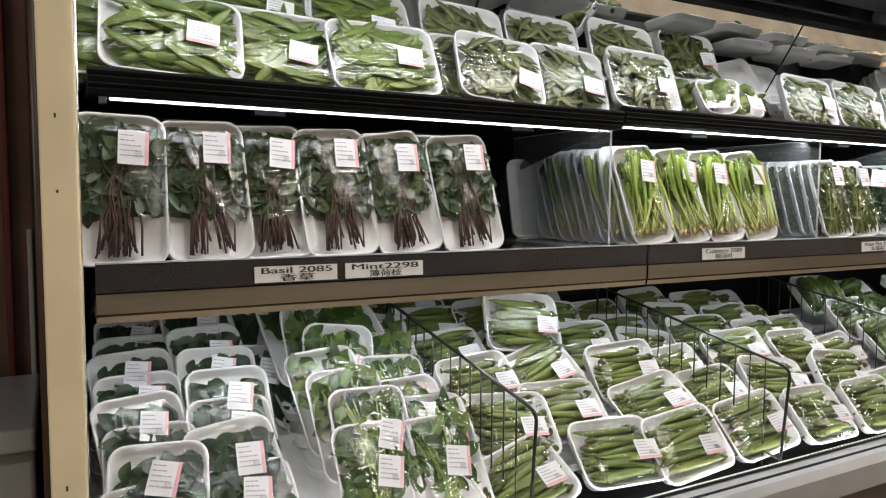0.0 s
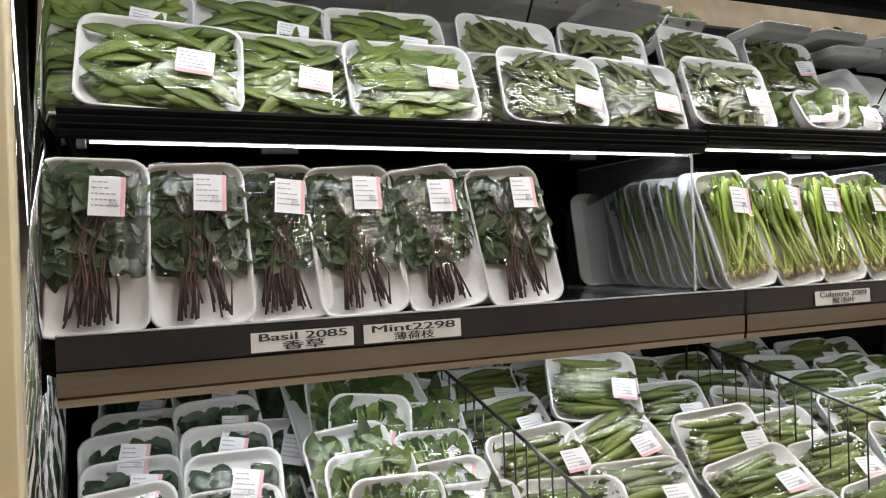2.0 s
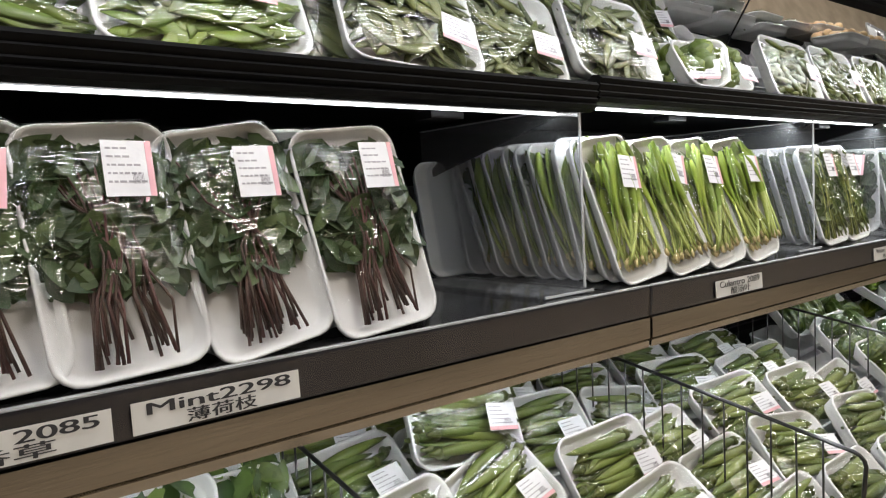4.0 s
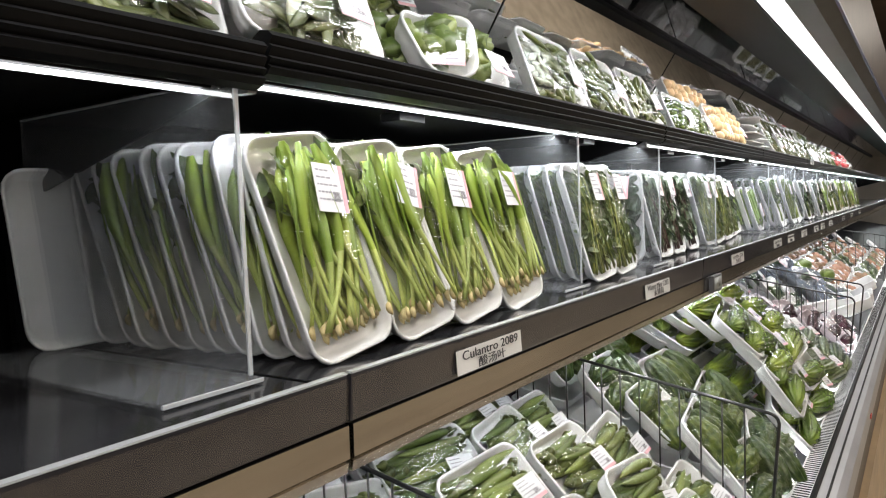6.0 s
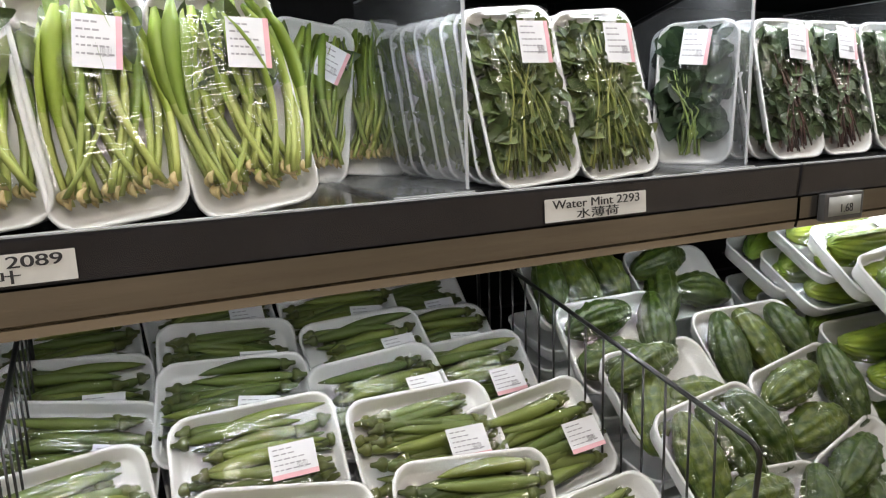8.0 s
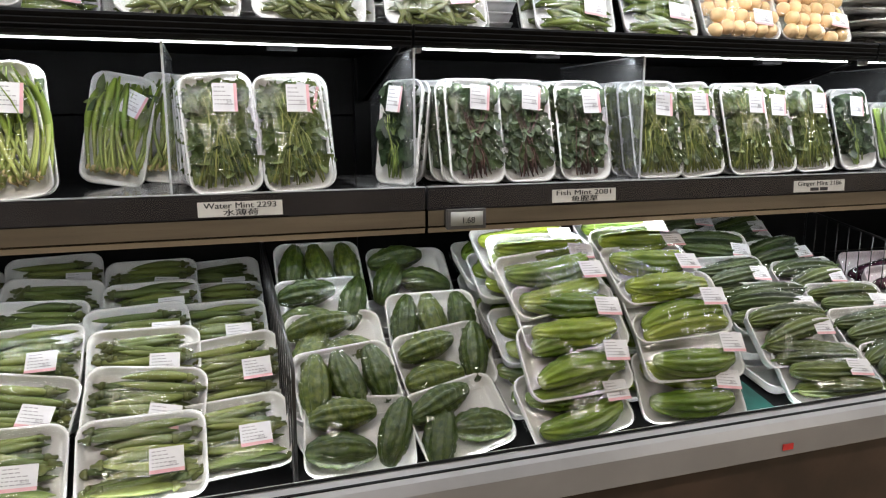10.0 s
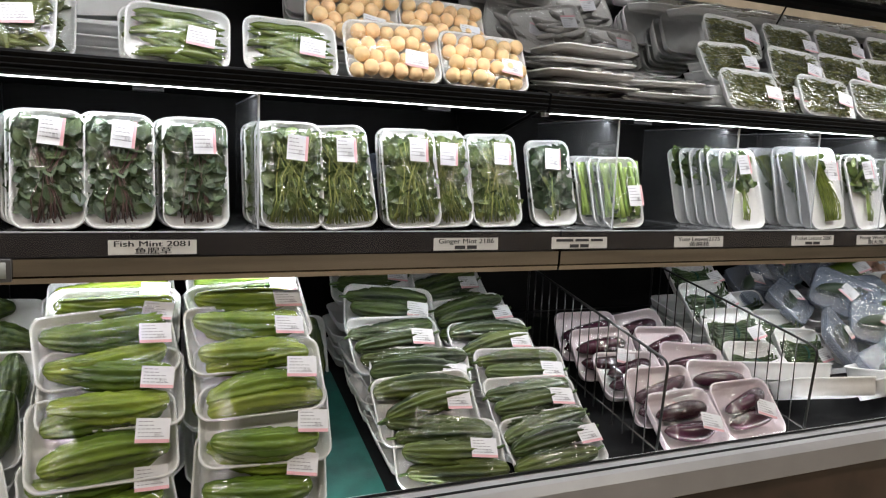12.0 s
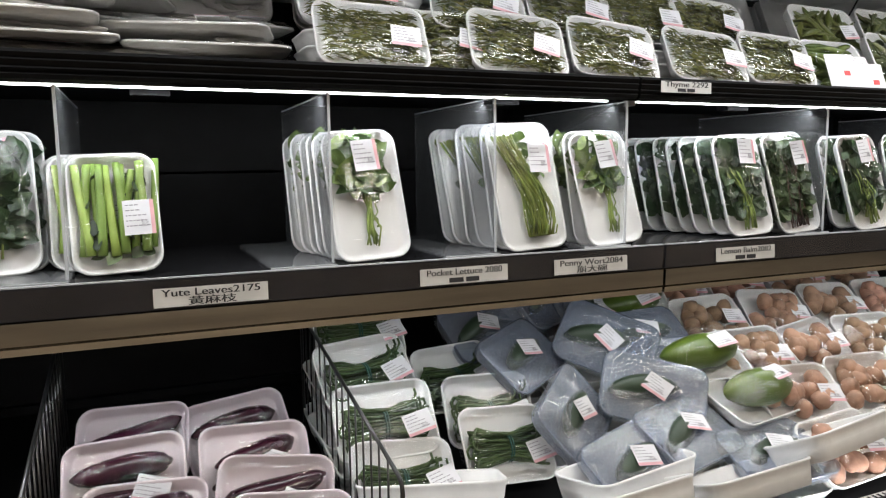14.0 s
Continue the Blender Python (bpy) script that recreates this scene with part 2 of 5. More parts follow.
STEM_OLIVE = mat("olive_stalk", (0.19, 0.22, 0.055), 0.42, vary=0.25, scale=40, island=0.35)
LEAF_DEEP = mat("deep_green_leaf", (0.029, 0.059, 0.024), 0.42, vary=0.3, scale=40, island=0.5, rnd=0.1, bump=0.3, bscale=150, trans=0.1)
STEM_PURPLE = mat("purple_stem", (0.085, 0.042, 0.036), 0.45, vary=0.3, scale=40, island=0.4)
STEM_GREEN = mat("green_stem", (0.25, 0.33, 0.085), 0.42, vary=0.25, scale=40, island=0.3)
BLADE = mat("culantro_blade", (0.25, 0.35, 0.05), 0.36, vary=0.2, scale=30, rnd=0.25, bump=0.12, bscale=120, stretch=(1, 0.15, 1), trans=0.15)
PALE_STEM = mat("culantro_pale_stem", (0.36, 0.42, 0.12), 0.36, vary=0.2, scale=30, rnd=0.2, bump=0.1, bscale=120, stretch=(1, 0.15, 1))
ROOT = mat("pale_root_end", (0.50, 0.41, 0.20), 0.45, vary=0.2, scale=60, rnd=0.15)
CRESS = mat("curling_stalk", (0.155, 0.20, 0.035), 0.42, vary=0.25, scale=40, island=0.35)
THYME = mat("thyme_sprig", (0.122, 0.127, 0.038), 0.5, vary=0.3, scale=60, island=0.5)
CELERY = mat("pale_stalk", (0.26, 0.38, 0.085), 0.35, vary=0.15, scale=20, rnd=0.2, stretch=(1, 0.2, 1), bump=0.15, bscale=120)
RED_CAP = mat("red_fruit", (0.5, 0.03, 0.03), 0.35, vary=0.3, scale=20, rnd=0.2)
FLATVEG = mat("pale_flat_veg", (0.310, 0.298, 0.279), 0.5, vary=0.2, scale=12, rnd=0.3)


# ---- mesh helpers ----
def finish(bm, name, material, smooth=True):
    me = bpy.data.meshes.new(name)
    bmesh.ops.recalc_face_normals(bm, faces=bm.faces)
    bm.to_mesh(me)
    bm.free()
    for p in me.polygons:
        p.use_smooth = smooth
    me.materials.append(material)
    return me


def part(name, bm, material, parent, label="", smooth=True, m=None):
    me = finish(bm, name, material, smooth) if isinstance(bm, bmesh.types.BMesh) else bm
    ob = new(name, me)
    ob.parent = parent
    if m is not None:
        ob.matrix_basis = m
    if label:
        ob["label"] = label
    return ob


def box(bm, x0, x1, y0, y1, z0, z1, bevel=0.0):
    v = [bm.verts.new((x, y, z)) for x in (x0, x1) for y in (y0, y1) for z in (z0, z1)]
    fs = [bm.faces.new([v[i] for i in q]) for q in ((0, 1, 3, 2), (4, 6, 7, 5), (0, 4, 5, 1), (2, 3, 7, 6), (0, 2, 6, 4), (1, 5, 7, 3))]
    if bevel:
        es = list({e for f in fs for e in f.edges})
        bmesh.ops.bevel(bm, geom=es, offset=bevel, segments=2, affect="EDGES", profile=0.7)
    return bm


def boxes(*dims, bevel=0.0):
    bm = bmesh.new()
    for d in dims:
        box(bm, *d, bevel=bevel)
    return bm


def structure(name, bm, material, label, category, smooth=False):
    return tagged(new(name, finish(bm, name, material, smooth)), label, category, kind="structure")


def tube(bm, points, r, sides=6, r_end=None, cap=True):
    """A round bar along points; r may run to r_end."""
    pts = [Vector(p) for p in points]
    rings = []
    side = Vector((0.31, 0.77, 0.55))
    for i, p in enumerate(pts):
        d = (pts[min(i + 1, len(pts) - 1)] - pts[max(i - 1, 0)]).normalized()
        u = d.cross(side)
        u = (u if u.length > 0.05 else d.cross(Vector((1, 0, 0)))).normalized()
        w = d.cross(u)
        k = i / (len(pts) - 1)
        rr = r if r_end is None else r + (r_end - r) * k
        rings.append([bm.verts.new(p + (u * math.cos(a) + w * math.sin(a)) * rr) for a in (2 * math.pi * j / sides for j in range(sides))])
    for a, b in zip(rings, rings[1:]):
        for j in range(sides):
            bm.faces.new((a[j], a[(j + 1) % sides], b[(j + 1) % sides], b[j]))
    if cap:
        bm.faces.new(rings[0][::-1])
        bm.faces.new(rings[-1])
    return bm


def round_rect(w, l, r, n=4):
    out = []
    for cx, cy, a0 in ((w / 2 - r, l / 2 - r, 0), (-w / 2 + r, l / 2 - r, 90), (-w / 2 + r, -l / 2 + r, 180), (w / 2 - r, -l / 2 + r, 270)):
        for i in range(n + 1):
            a = radians(a0 + 90 * i / n)
            out.append((cx + r * math.cos(a), cy + r * math.sin(a)))
    return out


def rings_mesh(bm, rings, close_first=True, close_last=True):
    vs = [[bm.verts.new(p) for p in ring] for ring in rings]
    n = len(vs[0])
    for a, b in zip(vs, vs[1:]):
        for j in range(n):
            bm.faces.new((a[j], a[(j + 1) % n], b[(j + 1) % n], b[j]))
    if close_first:
        bm.faces.new(vs[0][::-1])
    if close_last:
        bm.faces.new(vs[-1])
    return bm


def tray_bm(w, l, h):
    """A foam tray lying open upwards: flared walls, rolled rim; its near long edge at y = 0."""
    rows = ((0.80, 0.0, 0.02), (0.86, 0.001, 0.02), (0.93, h * 0.55, 0.024), (0.965, h - 0.004, 0.026), (1.0, h - 0.003, 0.028),
            (1.0, h, 0.028), (0.975, h + 0.0015, 0.027), (0.93, h - 0.002, 0.025), (0.86, h * 0.4, 0.021), (0.80, 0.005, 0.018))
    rings = [[(x, y + l / 2, z) for x, y in round_rect(w * k if k > 0.999 else w - (1 - k) * 0.14, l if k > 0.999 else l - (1 - k) * 0.14, r)] for k, z, r in rows]
    return rings_mesh(bmesh.new(), rings)


def film_bm(w, l, h, bulge, seed, crease=0.0025, tuck=0.3):
    """Cling film over a tray: pulled over the rim, rising over the contents, with creases."""
    rng = random.Random(seed)
    off = Vector((rng.random() * 50, rng.random() * 50, 0))
    bm = bmesh.new()
    steps = ((1.012, None, h * tuck), (1.014, None, h * 0.8), (1.008, None, h + 0.003), (0.95, 0.10, 0), (0.86, 0.45, 0), (0.72, 0.8, 0), (0.55, 0.95, 0), (0.36, 1.0, 0), (0.16, 1.0, 0))
    rings = []
    for k, g, z in steps:
        ring = []
        for x, y in round_rect(w, l, 0.028, 6):
            px, py = x * k, y * k
            if g is None:
                pz = z
            else:
                p = Vector((px, py, 0))
                pz = h + 0.004 + bulge * g + noise.noise(p * 34 + off) * crease * 1.6 + noise.noise(Vector((px * 22, py * 110, 0)) + off) * crease
            ring.append((px, py + l / 2, pz))
        rings.append(ring)
    return rings_mesh(bm, rings, close_first=False)


def film_height(w, l, h, bulge, x, y):
    k = max(abs(x) / (w / 2), abs(y - l / 2) / (l / 2))
    pts = ((0, 1.0), (0.36, 1.0), (0.55, 0.95), (0.72, 0.8), (0.86, 0.45), (0.95, 0.1), (1, 0))
    for (a, ga), (b, gb) in zip(pts, pts[1:]):
        if k <= b:
            return h + 0.006 + bulge * (ga + (gb - ga) * (k - a) / (b - a))
    return h + 0.006


def spindle(length, radius, taper=0.35, sides=8, segs=8, bend=0.0, flat=1.0, ridges=0, ridge=0.0, tip=0.5, wart=0.0, seed=0):
    """A pod, gourd or fruit along x, centred: round or flat section, bent, with lengthwise ridges and bumps."""
    bm = bmesh.new()
    rings = []
    for i in range(segs + 1):
        k = i / segs
        prof = max(0.06, (math.sin(math.pi * (0.03 + 0.94 * k)) ** taper) * (1 - tip * max(0, k - 0.45)))
        if i in (0, segs):
            prof *= 0.35
        x = (k - 0.5) * length
        zc = bend * (1 - (2 * k - 1) ** 2)
        ring = []
        for j in range(sides):
            a = 2 * math.pi * j / sides
            rr = radius * prof * (1 + (ridge * math.cos(ridges * a) if ridges else 0))
            if wart:
                rr *= 1 + wart * (noise.noise(Vector((x * 90, math.cos(a) * 3 + seed, math.sin(a) * 3))) + 0.7 * noise.noise(Vector((x * 260, math.cos(a) * 7 + seed, math.sin(a) * 7))))
            ring.append((x, zc + rr * math.cos(a), rr * math.sin(a) * flat))
        rings.append(ring)
    return rings_mesh(bm, rings)


def leaf_into(bm, m, length, width, fold=0.25, curl=0.25):
    """One leaf with a folded midrib, 20 triangles, its stalk end at the origin along +y."""
    rows = ((0.0, 0.10), (0.14, 0.58), (0.34, 0.96), (0.56, 0.94), (0.78, 0.60), (1.0, 0.04))
    prev = None
    for k, wd in rows:
        z = -curl * length * k * k
        c = bm.verts.new(m @ Vector((0, k * length, z)))
        a = bm.verts.new(m @ Vector((-wd * width / 2, k * length, z + fold * wd * width / 2)))
        b = bm.verts.new(m @ Vector((wd * width / 2, k * length, z + fold * wd * width / 2)))
        if prev:
            bm.faces.new((prev[0], prev[1], c, a))
            bm.faces.new((prev[1], prev[2], b, c))
        prev = (a, c, b)


SHARED = {}


def shared(key, maker):
    if key not in SHARED:
        SHARED[key] = maker()
    return SHARED[key]


# ---- the store round the case ----
structure("floor", boxes((-6, 15, -3.6, 1.2, -0.06, 0.0)), FLOOR, "warm beige polished tile floor of the store aisle", "floor")
structure("ceiling", boxes((-6, 15, -3.6, 1.2, 3.2, 3.26)), CEIL, "dull brown store ceiling", "ceiling")
structure("wall_back", boxes((-6, 15, 1.0, 1.1, 0, 3.2)), BROWN, "dark brown wall behind the refrigerated case", "wall")
# Out of view: added and lightened for the mirrors and bumpers to reflect.
structure("wall_front", boxes((-6, 15, -3.6, -3.5, 0, 3.2)), WALLM, "unseen tan wall across the aisle, added for reflections", "wall")
structure("wall_left", boxes((-6.1, -6, -3.6, 1.2, 0, 3.2)), BROWN, "dark brown wall at the aisle's near end", "wall")
structure("wall_right", boxes((15, 15.1, -3.6, 1.2, 0, 3.2)), WALLM, "tan wall at the aisle's far end", "wall")
for lx in (-3.2, 0.4, 4.0, 7.6):
    lamp = tagged(new("ceiling_light"), "long warm ceiling light fitting above the aisle", "ceiling light", "aisle ceiling lights")
    lamp.location = (lx, -1.9, 3.2)
    part("housing", boxes((-0.65, 0.65, -0.19, 0.19, -0.10, 0.0), bevel=0.01), WHITE, lamp)
    part("diffuser", boxes((-0.62, 0.62, -0.16, 0.16, -0.13, -0.102), bevel=0.008), CEILGLOW, lamp, "glowing warm diffuser")

# dark panelled pillar, its trim and a grey counter beside the case's end
side = tagged(new("side_pillar"), "dark brown panelled pillar beside the case", "pillar", kind="structure")
part("panel", boxes((-1.62, -1.212, 0.32, 0.9, 0, 3.2), bevel=0.006), PILLAR, side)
part("trim", boxes((-1.262, -1.250, 0.300, 0.318, 0, 3.2), bevel=0.003), mat("dark_red_trim", (0.10, 0.02, 0.018), 0.35), side, "dark red vertical trim")
part("metal_edge", boxes((-1.226, -1.217, 0.300, 0.318, 0.7, 1.30), bevel=0.003), GREYRAIL, side, "dull metal edge")
counter = tagged(new("side_counter"), "grey laminate counter beside the case's end", "counter")
part("body", boxes((-1.62, -1.214, -0.05, 0.28, 0, 1.00), bevel=0.008), GREYRAIL, counter)
part("worktop", boxes((-1.63, -1.212, -0.07, 0.29, 1.002, 1.035), bevel=0.006), GREYRAIL, counter)


# ---- the refrigerated case ----
def prism(y_z, x0, x1, skip=()):
    """A profile in y and z drawn out along x."""
    bm = bmesh.new()
    a = [bm.verts.new((x0, y, z)) for y, z in y_z]
    b = [bm.verts.new((x1, y, z)) for y, z in y_z]
    n = len(y_z)
    for j in range(n):
        bm.faces.new((a[j], a[(j + 1) % n], b[(j + 1) % n], b[j]))
    bm.faces.new(a[::-1])
    bm.faces.new(b)
    return bm


case = tagged(new("refrigerated_case"), "long open black refrigerated produce case with two shelves", "refrigerated case", kind="structure")
# end panel
part("end_panel", boxes((-1.194, -1.1502, -0.145, 0.95, 0, 2.25), bevel=0.003), CREAM, case, "cream end panel with small scratches")
for sy, sz, sl in ((-0.1454, 1.462, 0.006), (-0.1454, 1.365, 0.004), (-0.1454, 0.965, 0.007)):
    part("scratch", boxes((-1.176, -1.1735, sy, -0.1448, sz, sz + sl)), BROWN, case, "small dark scratch", smooth=False)
part("end_mirror", boxes((-1.1498, -1.1466, -0.12, 0.66, 0.70, 2.1)), MIRROR, case, "mirror on the inside of the end panel")
part("end_skin", boxes((-1.202, -1.1945, -0.135, 0.95, 0, 2.25)), BROWN, case)
# back: black slotted panels
for bx in range(12):
    xa = X0 + 0.001 if bx == 0 else (bx - 1) * BAY
    xb = bx * BAY
    for za, zb in ((0.68, 0.855), (0.861, 0.888), (0.894, 0.921), (0.927, 1.20), (1.206, 1.40), (1.406, 1.578)):
        part("back_panel", boxes((xa + 0.002, xb - 0.002, 0.585, 0.605, za, zb)), BLACK, case, smooth=False)
    part("upright", boxes((xb - 0.02, xb + 0.02, 0.565, 0.583, 0.7, 1.575)), BLACK, case, smooth=False)
part("back_sheet", boxes((X0, X1, 0.67, 0.69, 0.5, 1.6)), BLACK, case, smooth=False)
# well: deck, vent grille, rail, front
part("deck", prism(((-0.235, 0.735), (0.58, 0.905), (0.58, 0.86), (-0.235, 0.69)), X0, X1), BLACK, case, smooth=False)
part("well_front", boxes((X0, X1, -0.256, -0.2365, 0.68, 0.783)), WHITE, case, "white inner front wall of the well", smooth=False)
grille = part("vent_grille", boxes((X0, X1, -0.262, -0.222, 0.784, 0.788)), WHITE, case, "white vent strip", smooth=False)
part("well_light", boxes((X0, X1, -0.2362, -0.2305, 0.764, 0.780), bevel=0.002), LED, case, "glowing white strip along the front of the well", smooth=False)
slots = bmesh.new()
for i in range(330):
    box(slots, 0.3 + i * 0.0135, 0.3045 + i * 0.0135, -0.256, -0.226, 0.7882, 0.7890)
part("slot_row", slots, BLACK, grille, smooth=False)["kind"] = "stuff"
rail = part("rail", prism(((-0.2635, 0.78), (-0.2635, 0.804), (-0.276, 0.808), (-0.305, 0.797), (-0.318, 0.782), (-0.320, 0.732), (-0.31, 0.725), (-0.2635, 0.725)), X0, X1), GREYRAIL, case, "grey front rail with thin dark lines", smooth=False)
part("rail_line", prism(((-0.2640, 0.8095), (-0.272, 0.8125), (-0.276, 0.8095), (-0.2640, 0.806)), X0, X1), BLACK, rail, smooth=False)
part("rail_line", prism(((-0.290, 0.8045), (-0.294, 0.803), (-0.294, 0.799), (-0.290, 0.801)), X0, X1), BLACK, rail, smooth=False)
part("front_band", boxes((X0, X1, -0.295, -0.265, 0.53, 0.724)), BROWN, case, "dark brown band", smooth=False)
part("front_panel", boxes((X0, X1, -0.315, -0.28, 0.14, 0.529)), TAN, case, "tan laminate front", smooth=False)
part("kick_plate", boxes((X0, X1, -0.28, -0.25, 0, 0.139)), BLACK, case, smooth=False)
part("red_mark", boxes((1.86, 1.885, -0.3225, -0.3202, 0.745, 0.757)), RED, case, "small red paint smear", smooth=False)

# shelves, one bay after another
MIDS = [(X0 + 0.018, -0.013)] + [(i * BAY + (0.003 if i else -0.007), (i + 1) * BAY - 0.003) for i in range(11)]
for xa, xb in MIDS:
    shelf = tagged(new("shelf"), "glossy black shelf with a charcoal price channel and bronze bumper strip", "shelf", "lower shelves", "structure")
    part("board", boxes((xa, xb, 0.0, 0.55, 1.222, 1.246), bevel=0.002), SHELF, shelf, smooth=False)
    part("price_channel", prism(((-0.024, 1.258), (-0.018, 1.2585), (0.004, 1.2465), (0.004, 1.214), (-0.020, 1.214)), xa, xb), LIP, shelf, "charcoal price channel", smooth=False)
    part("channel_cover", prism(((-0.026, 1.2555), (-0.0248, 1.2555), (-0.0225, 1.216), (-0.0237, 1.216)), xa, xb), CHANNEL, shelf, "clear plastic cover", smooth=False)
    part("plastic_edge", prism(((-0.0255, 1.2588), (-0.0185, 1.2592), (-0.0185, 1.2607), (-0.0255, 1.2603)), xa, xb), LIT_EDGE, shelf, "clear plastic edge with its LED highlight put into the colour", smooth=False)
    part("bumper_strip", prism(((-0.024, 1.2125), (-0.004, 1.2125), (-0.004, 1.168), (-0.020, 1.168), (-0.022, 1.178), (-0.019, 1.1795), (-0.0235, 1.182)), xa, xb), BRONZE, shelf, "brushed bronze bumper strip", smooth=False)
    part("underside", boxes((xa, xb, 0.0, 0.05, 1.172, 1.221)), BLACK, shelf, smooth=False)
    lamp = part("led_lamp", boxes((xa + 0.03, xb - 0.02, 0.064, 0.088, 1.176, 1.2215), bevel=0.002), BLACK, shelf, "slim LED lamp", smooth=False)
    part("diffuser", boxes((xa + 0.035, xb - 0.025, 0.070, 0.080, 1.171, 1.1755), bevel=0.0015), LED, lamp, "glowing white LED diffuser", smooth=False)
    for bx in (xa + 0.004, xb - 0.008):
        part("bracket", prism(((0.0, 1.22), (0.56, 1.22), (0.56, 1.10), (0.50, 1.10), (0.06, 1.19)), bx, bx + 0.004), BLACK, shelf, smooth=False)
for n, (xa, xb) in enumerate(MIDS):
    dz = -0.012 if n == 0 else 0.0
    shelf = tagged(new("shelf"), "black upper shelf with ribbed front and an LED strip beneath", "shelf", "upper shelves", "structure")
    shelf.location = (0, 0, dz)
    part("board", boxes((xa, xb, 0.09, 0.56, 1.552, 1.568), bevel=0.002), BLACK, shelf, smooth=False)
    part("ribbed_front", prism(((0.060, 1.577), (0.072, 1.579), (0.089, 1.569), (0.089, 1.536), (0.075, 1.533), (0.064, 1.537), (0.059, 1.543), (0.063, 1.546), (0.057, 1.551), (0.061, 1.554), (0.056, 1.562), (0.060, 1.565), (0.055, 1.572)), xa, xb), BLACK, shelf, smooth=False)
    lamp = part("led_lamp", boxes((xa + 0.03, xb - 0.02, 0.114, 0.138, 1.5385, 1.5515), bevel=0.002), BLACK, shelf, "slim LED lamp", smooth=False)
    part("diffuser", boxes((xa + 0.035, xb - 0.025, 0.1215, 0.1268, 1.534, 1.538), bevel=0.0015), LED, lamp, "glowing white LED diffuser", smooth=False)
    part("bulb_clip", boxes((xa + 0.018, xa + 0.03, 0.114, 0.136, 1.527, 1.551), bevel=0.002), GREYRAIL, shelf, smooth=False)
    for k in (0.28, 0.80):
        xc = xa + (xb - xa) * k
        part("lamp_clip", boxes((xc - 0.03, xc + 0.03, 0.148, 0.183, 1.526, 1.538), bevel=0.003), BLACK, shelf, smooth=False)
    part("cable_channel", boxes((xa, xb, 0.152, 0.168, 1.5405, 1.5475)), BLACK, shelf, smooth=False)
    for bx in (xa + 0.004, xb - 0.008):
        part("bracket", prism(((0.09, 1.5515), (0.58, 1.5515), (0.58, 1.44), (0.53, 1.44), (0.14, 1.532)), bx, bx + 0.004), BLACK, shelf, smooth=False)

# slanted mirror behind the upper shelf, and the canopy
for i in range(-1, 11):
    xa, xb = max(X0, 0.995 + (i - 1) * BAY + 0.002), min(X1, 0.995 + i * BAY - 0.002)
    part("slanted_mirror", prism(((0.552, 1.58), (0.312, 1.945), (0.320, 1.951), (0.561, 1.585)), xa, xb), MIRROR, case, "slanted mirror behind the upper shelf", smooth=False)
canopy = tagged(new("canopy"), "black canopy of the case with a long white light", "canopy", kind="structure")
for jx in (0.995 + i * BAY for i in range(-1, 10)):
    part("mirror_joint", prism(((0.5505, 1.581), (0.3105, 1.944), (0.312, 1.945), (0.552, 1.582)), jx - 0.0022, jx + 0.0022), BLACK, case, smooth=False)
part("mirror_frame", prism(((0.316, 1.932), (0.288, 1.942), (0.292, 1.968), (0.335, 1.955)), X0, X1), BLACK, canopy, smooth=False)
part("soffit", prism(((0.287, 1.955), (0.085, 1.925), (0.085, 1.94), (0.287, 1.975)), X0, X1), SMOKED, canopy, "dark reflective soffit panel", smooth=False)
part("mesh_band", prism(((0.083, 1.925), (-0.079, 1.906), (-0.079, 1.92), (0.083, 1.94)), X0, X1), BLACK, canopy, smooth=False)
for i in range(12):
    xa, xb = (X0, -0.01) if i == 0 else ((i - 1) * BAY, i * BAY - 0.01)
    part("light_tube", boxes((xa, xb, -0.143, -0.090, 1.900, 1.910), bevel=0.003), TUBE, canopy, "long white fluorescent light", smooth=False)
part("lens", prism(((-0.149, 1.898), (-0.207, 1.902), (-0.242, 1.93), (-0.242, 1.935), (-0.205, 1.908), (-0.149, 1.904)), X0, X1), DARKGREY, canopy, "grey plastic light rail", smooth=False)
part("blue_line", boxes((X0, X1, -0.251, -0.2435, 1.925, 1.933)), mat("blue_edge", (0.05, 0.07, 0.2), 0.3), canopy, smooth=False)
part("fascia", prism(((-0.243, 1.936), (-0.243, 2.25), (0.70, 2.25), (0.70, 1.98), (0.34, 1.99), (-0.232, 1.945)), X0, X1), BROWN, canopy, "dark brown canopy box", smooth=False)

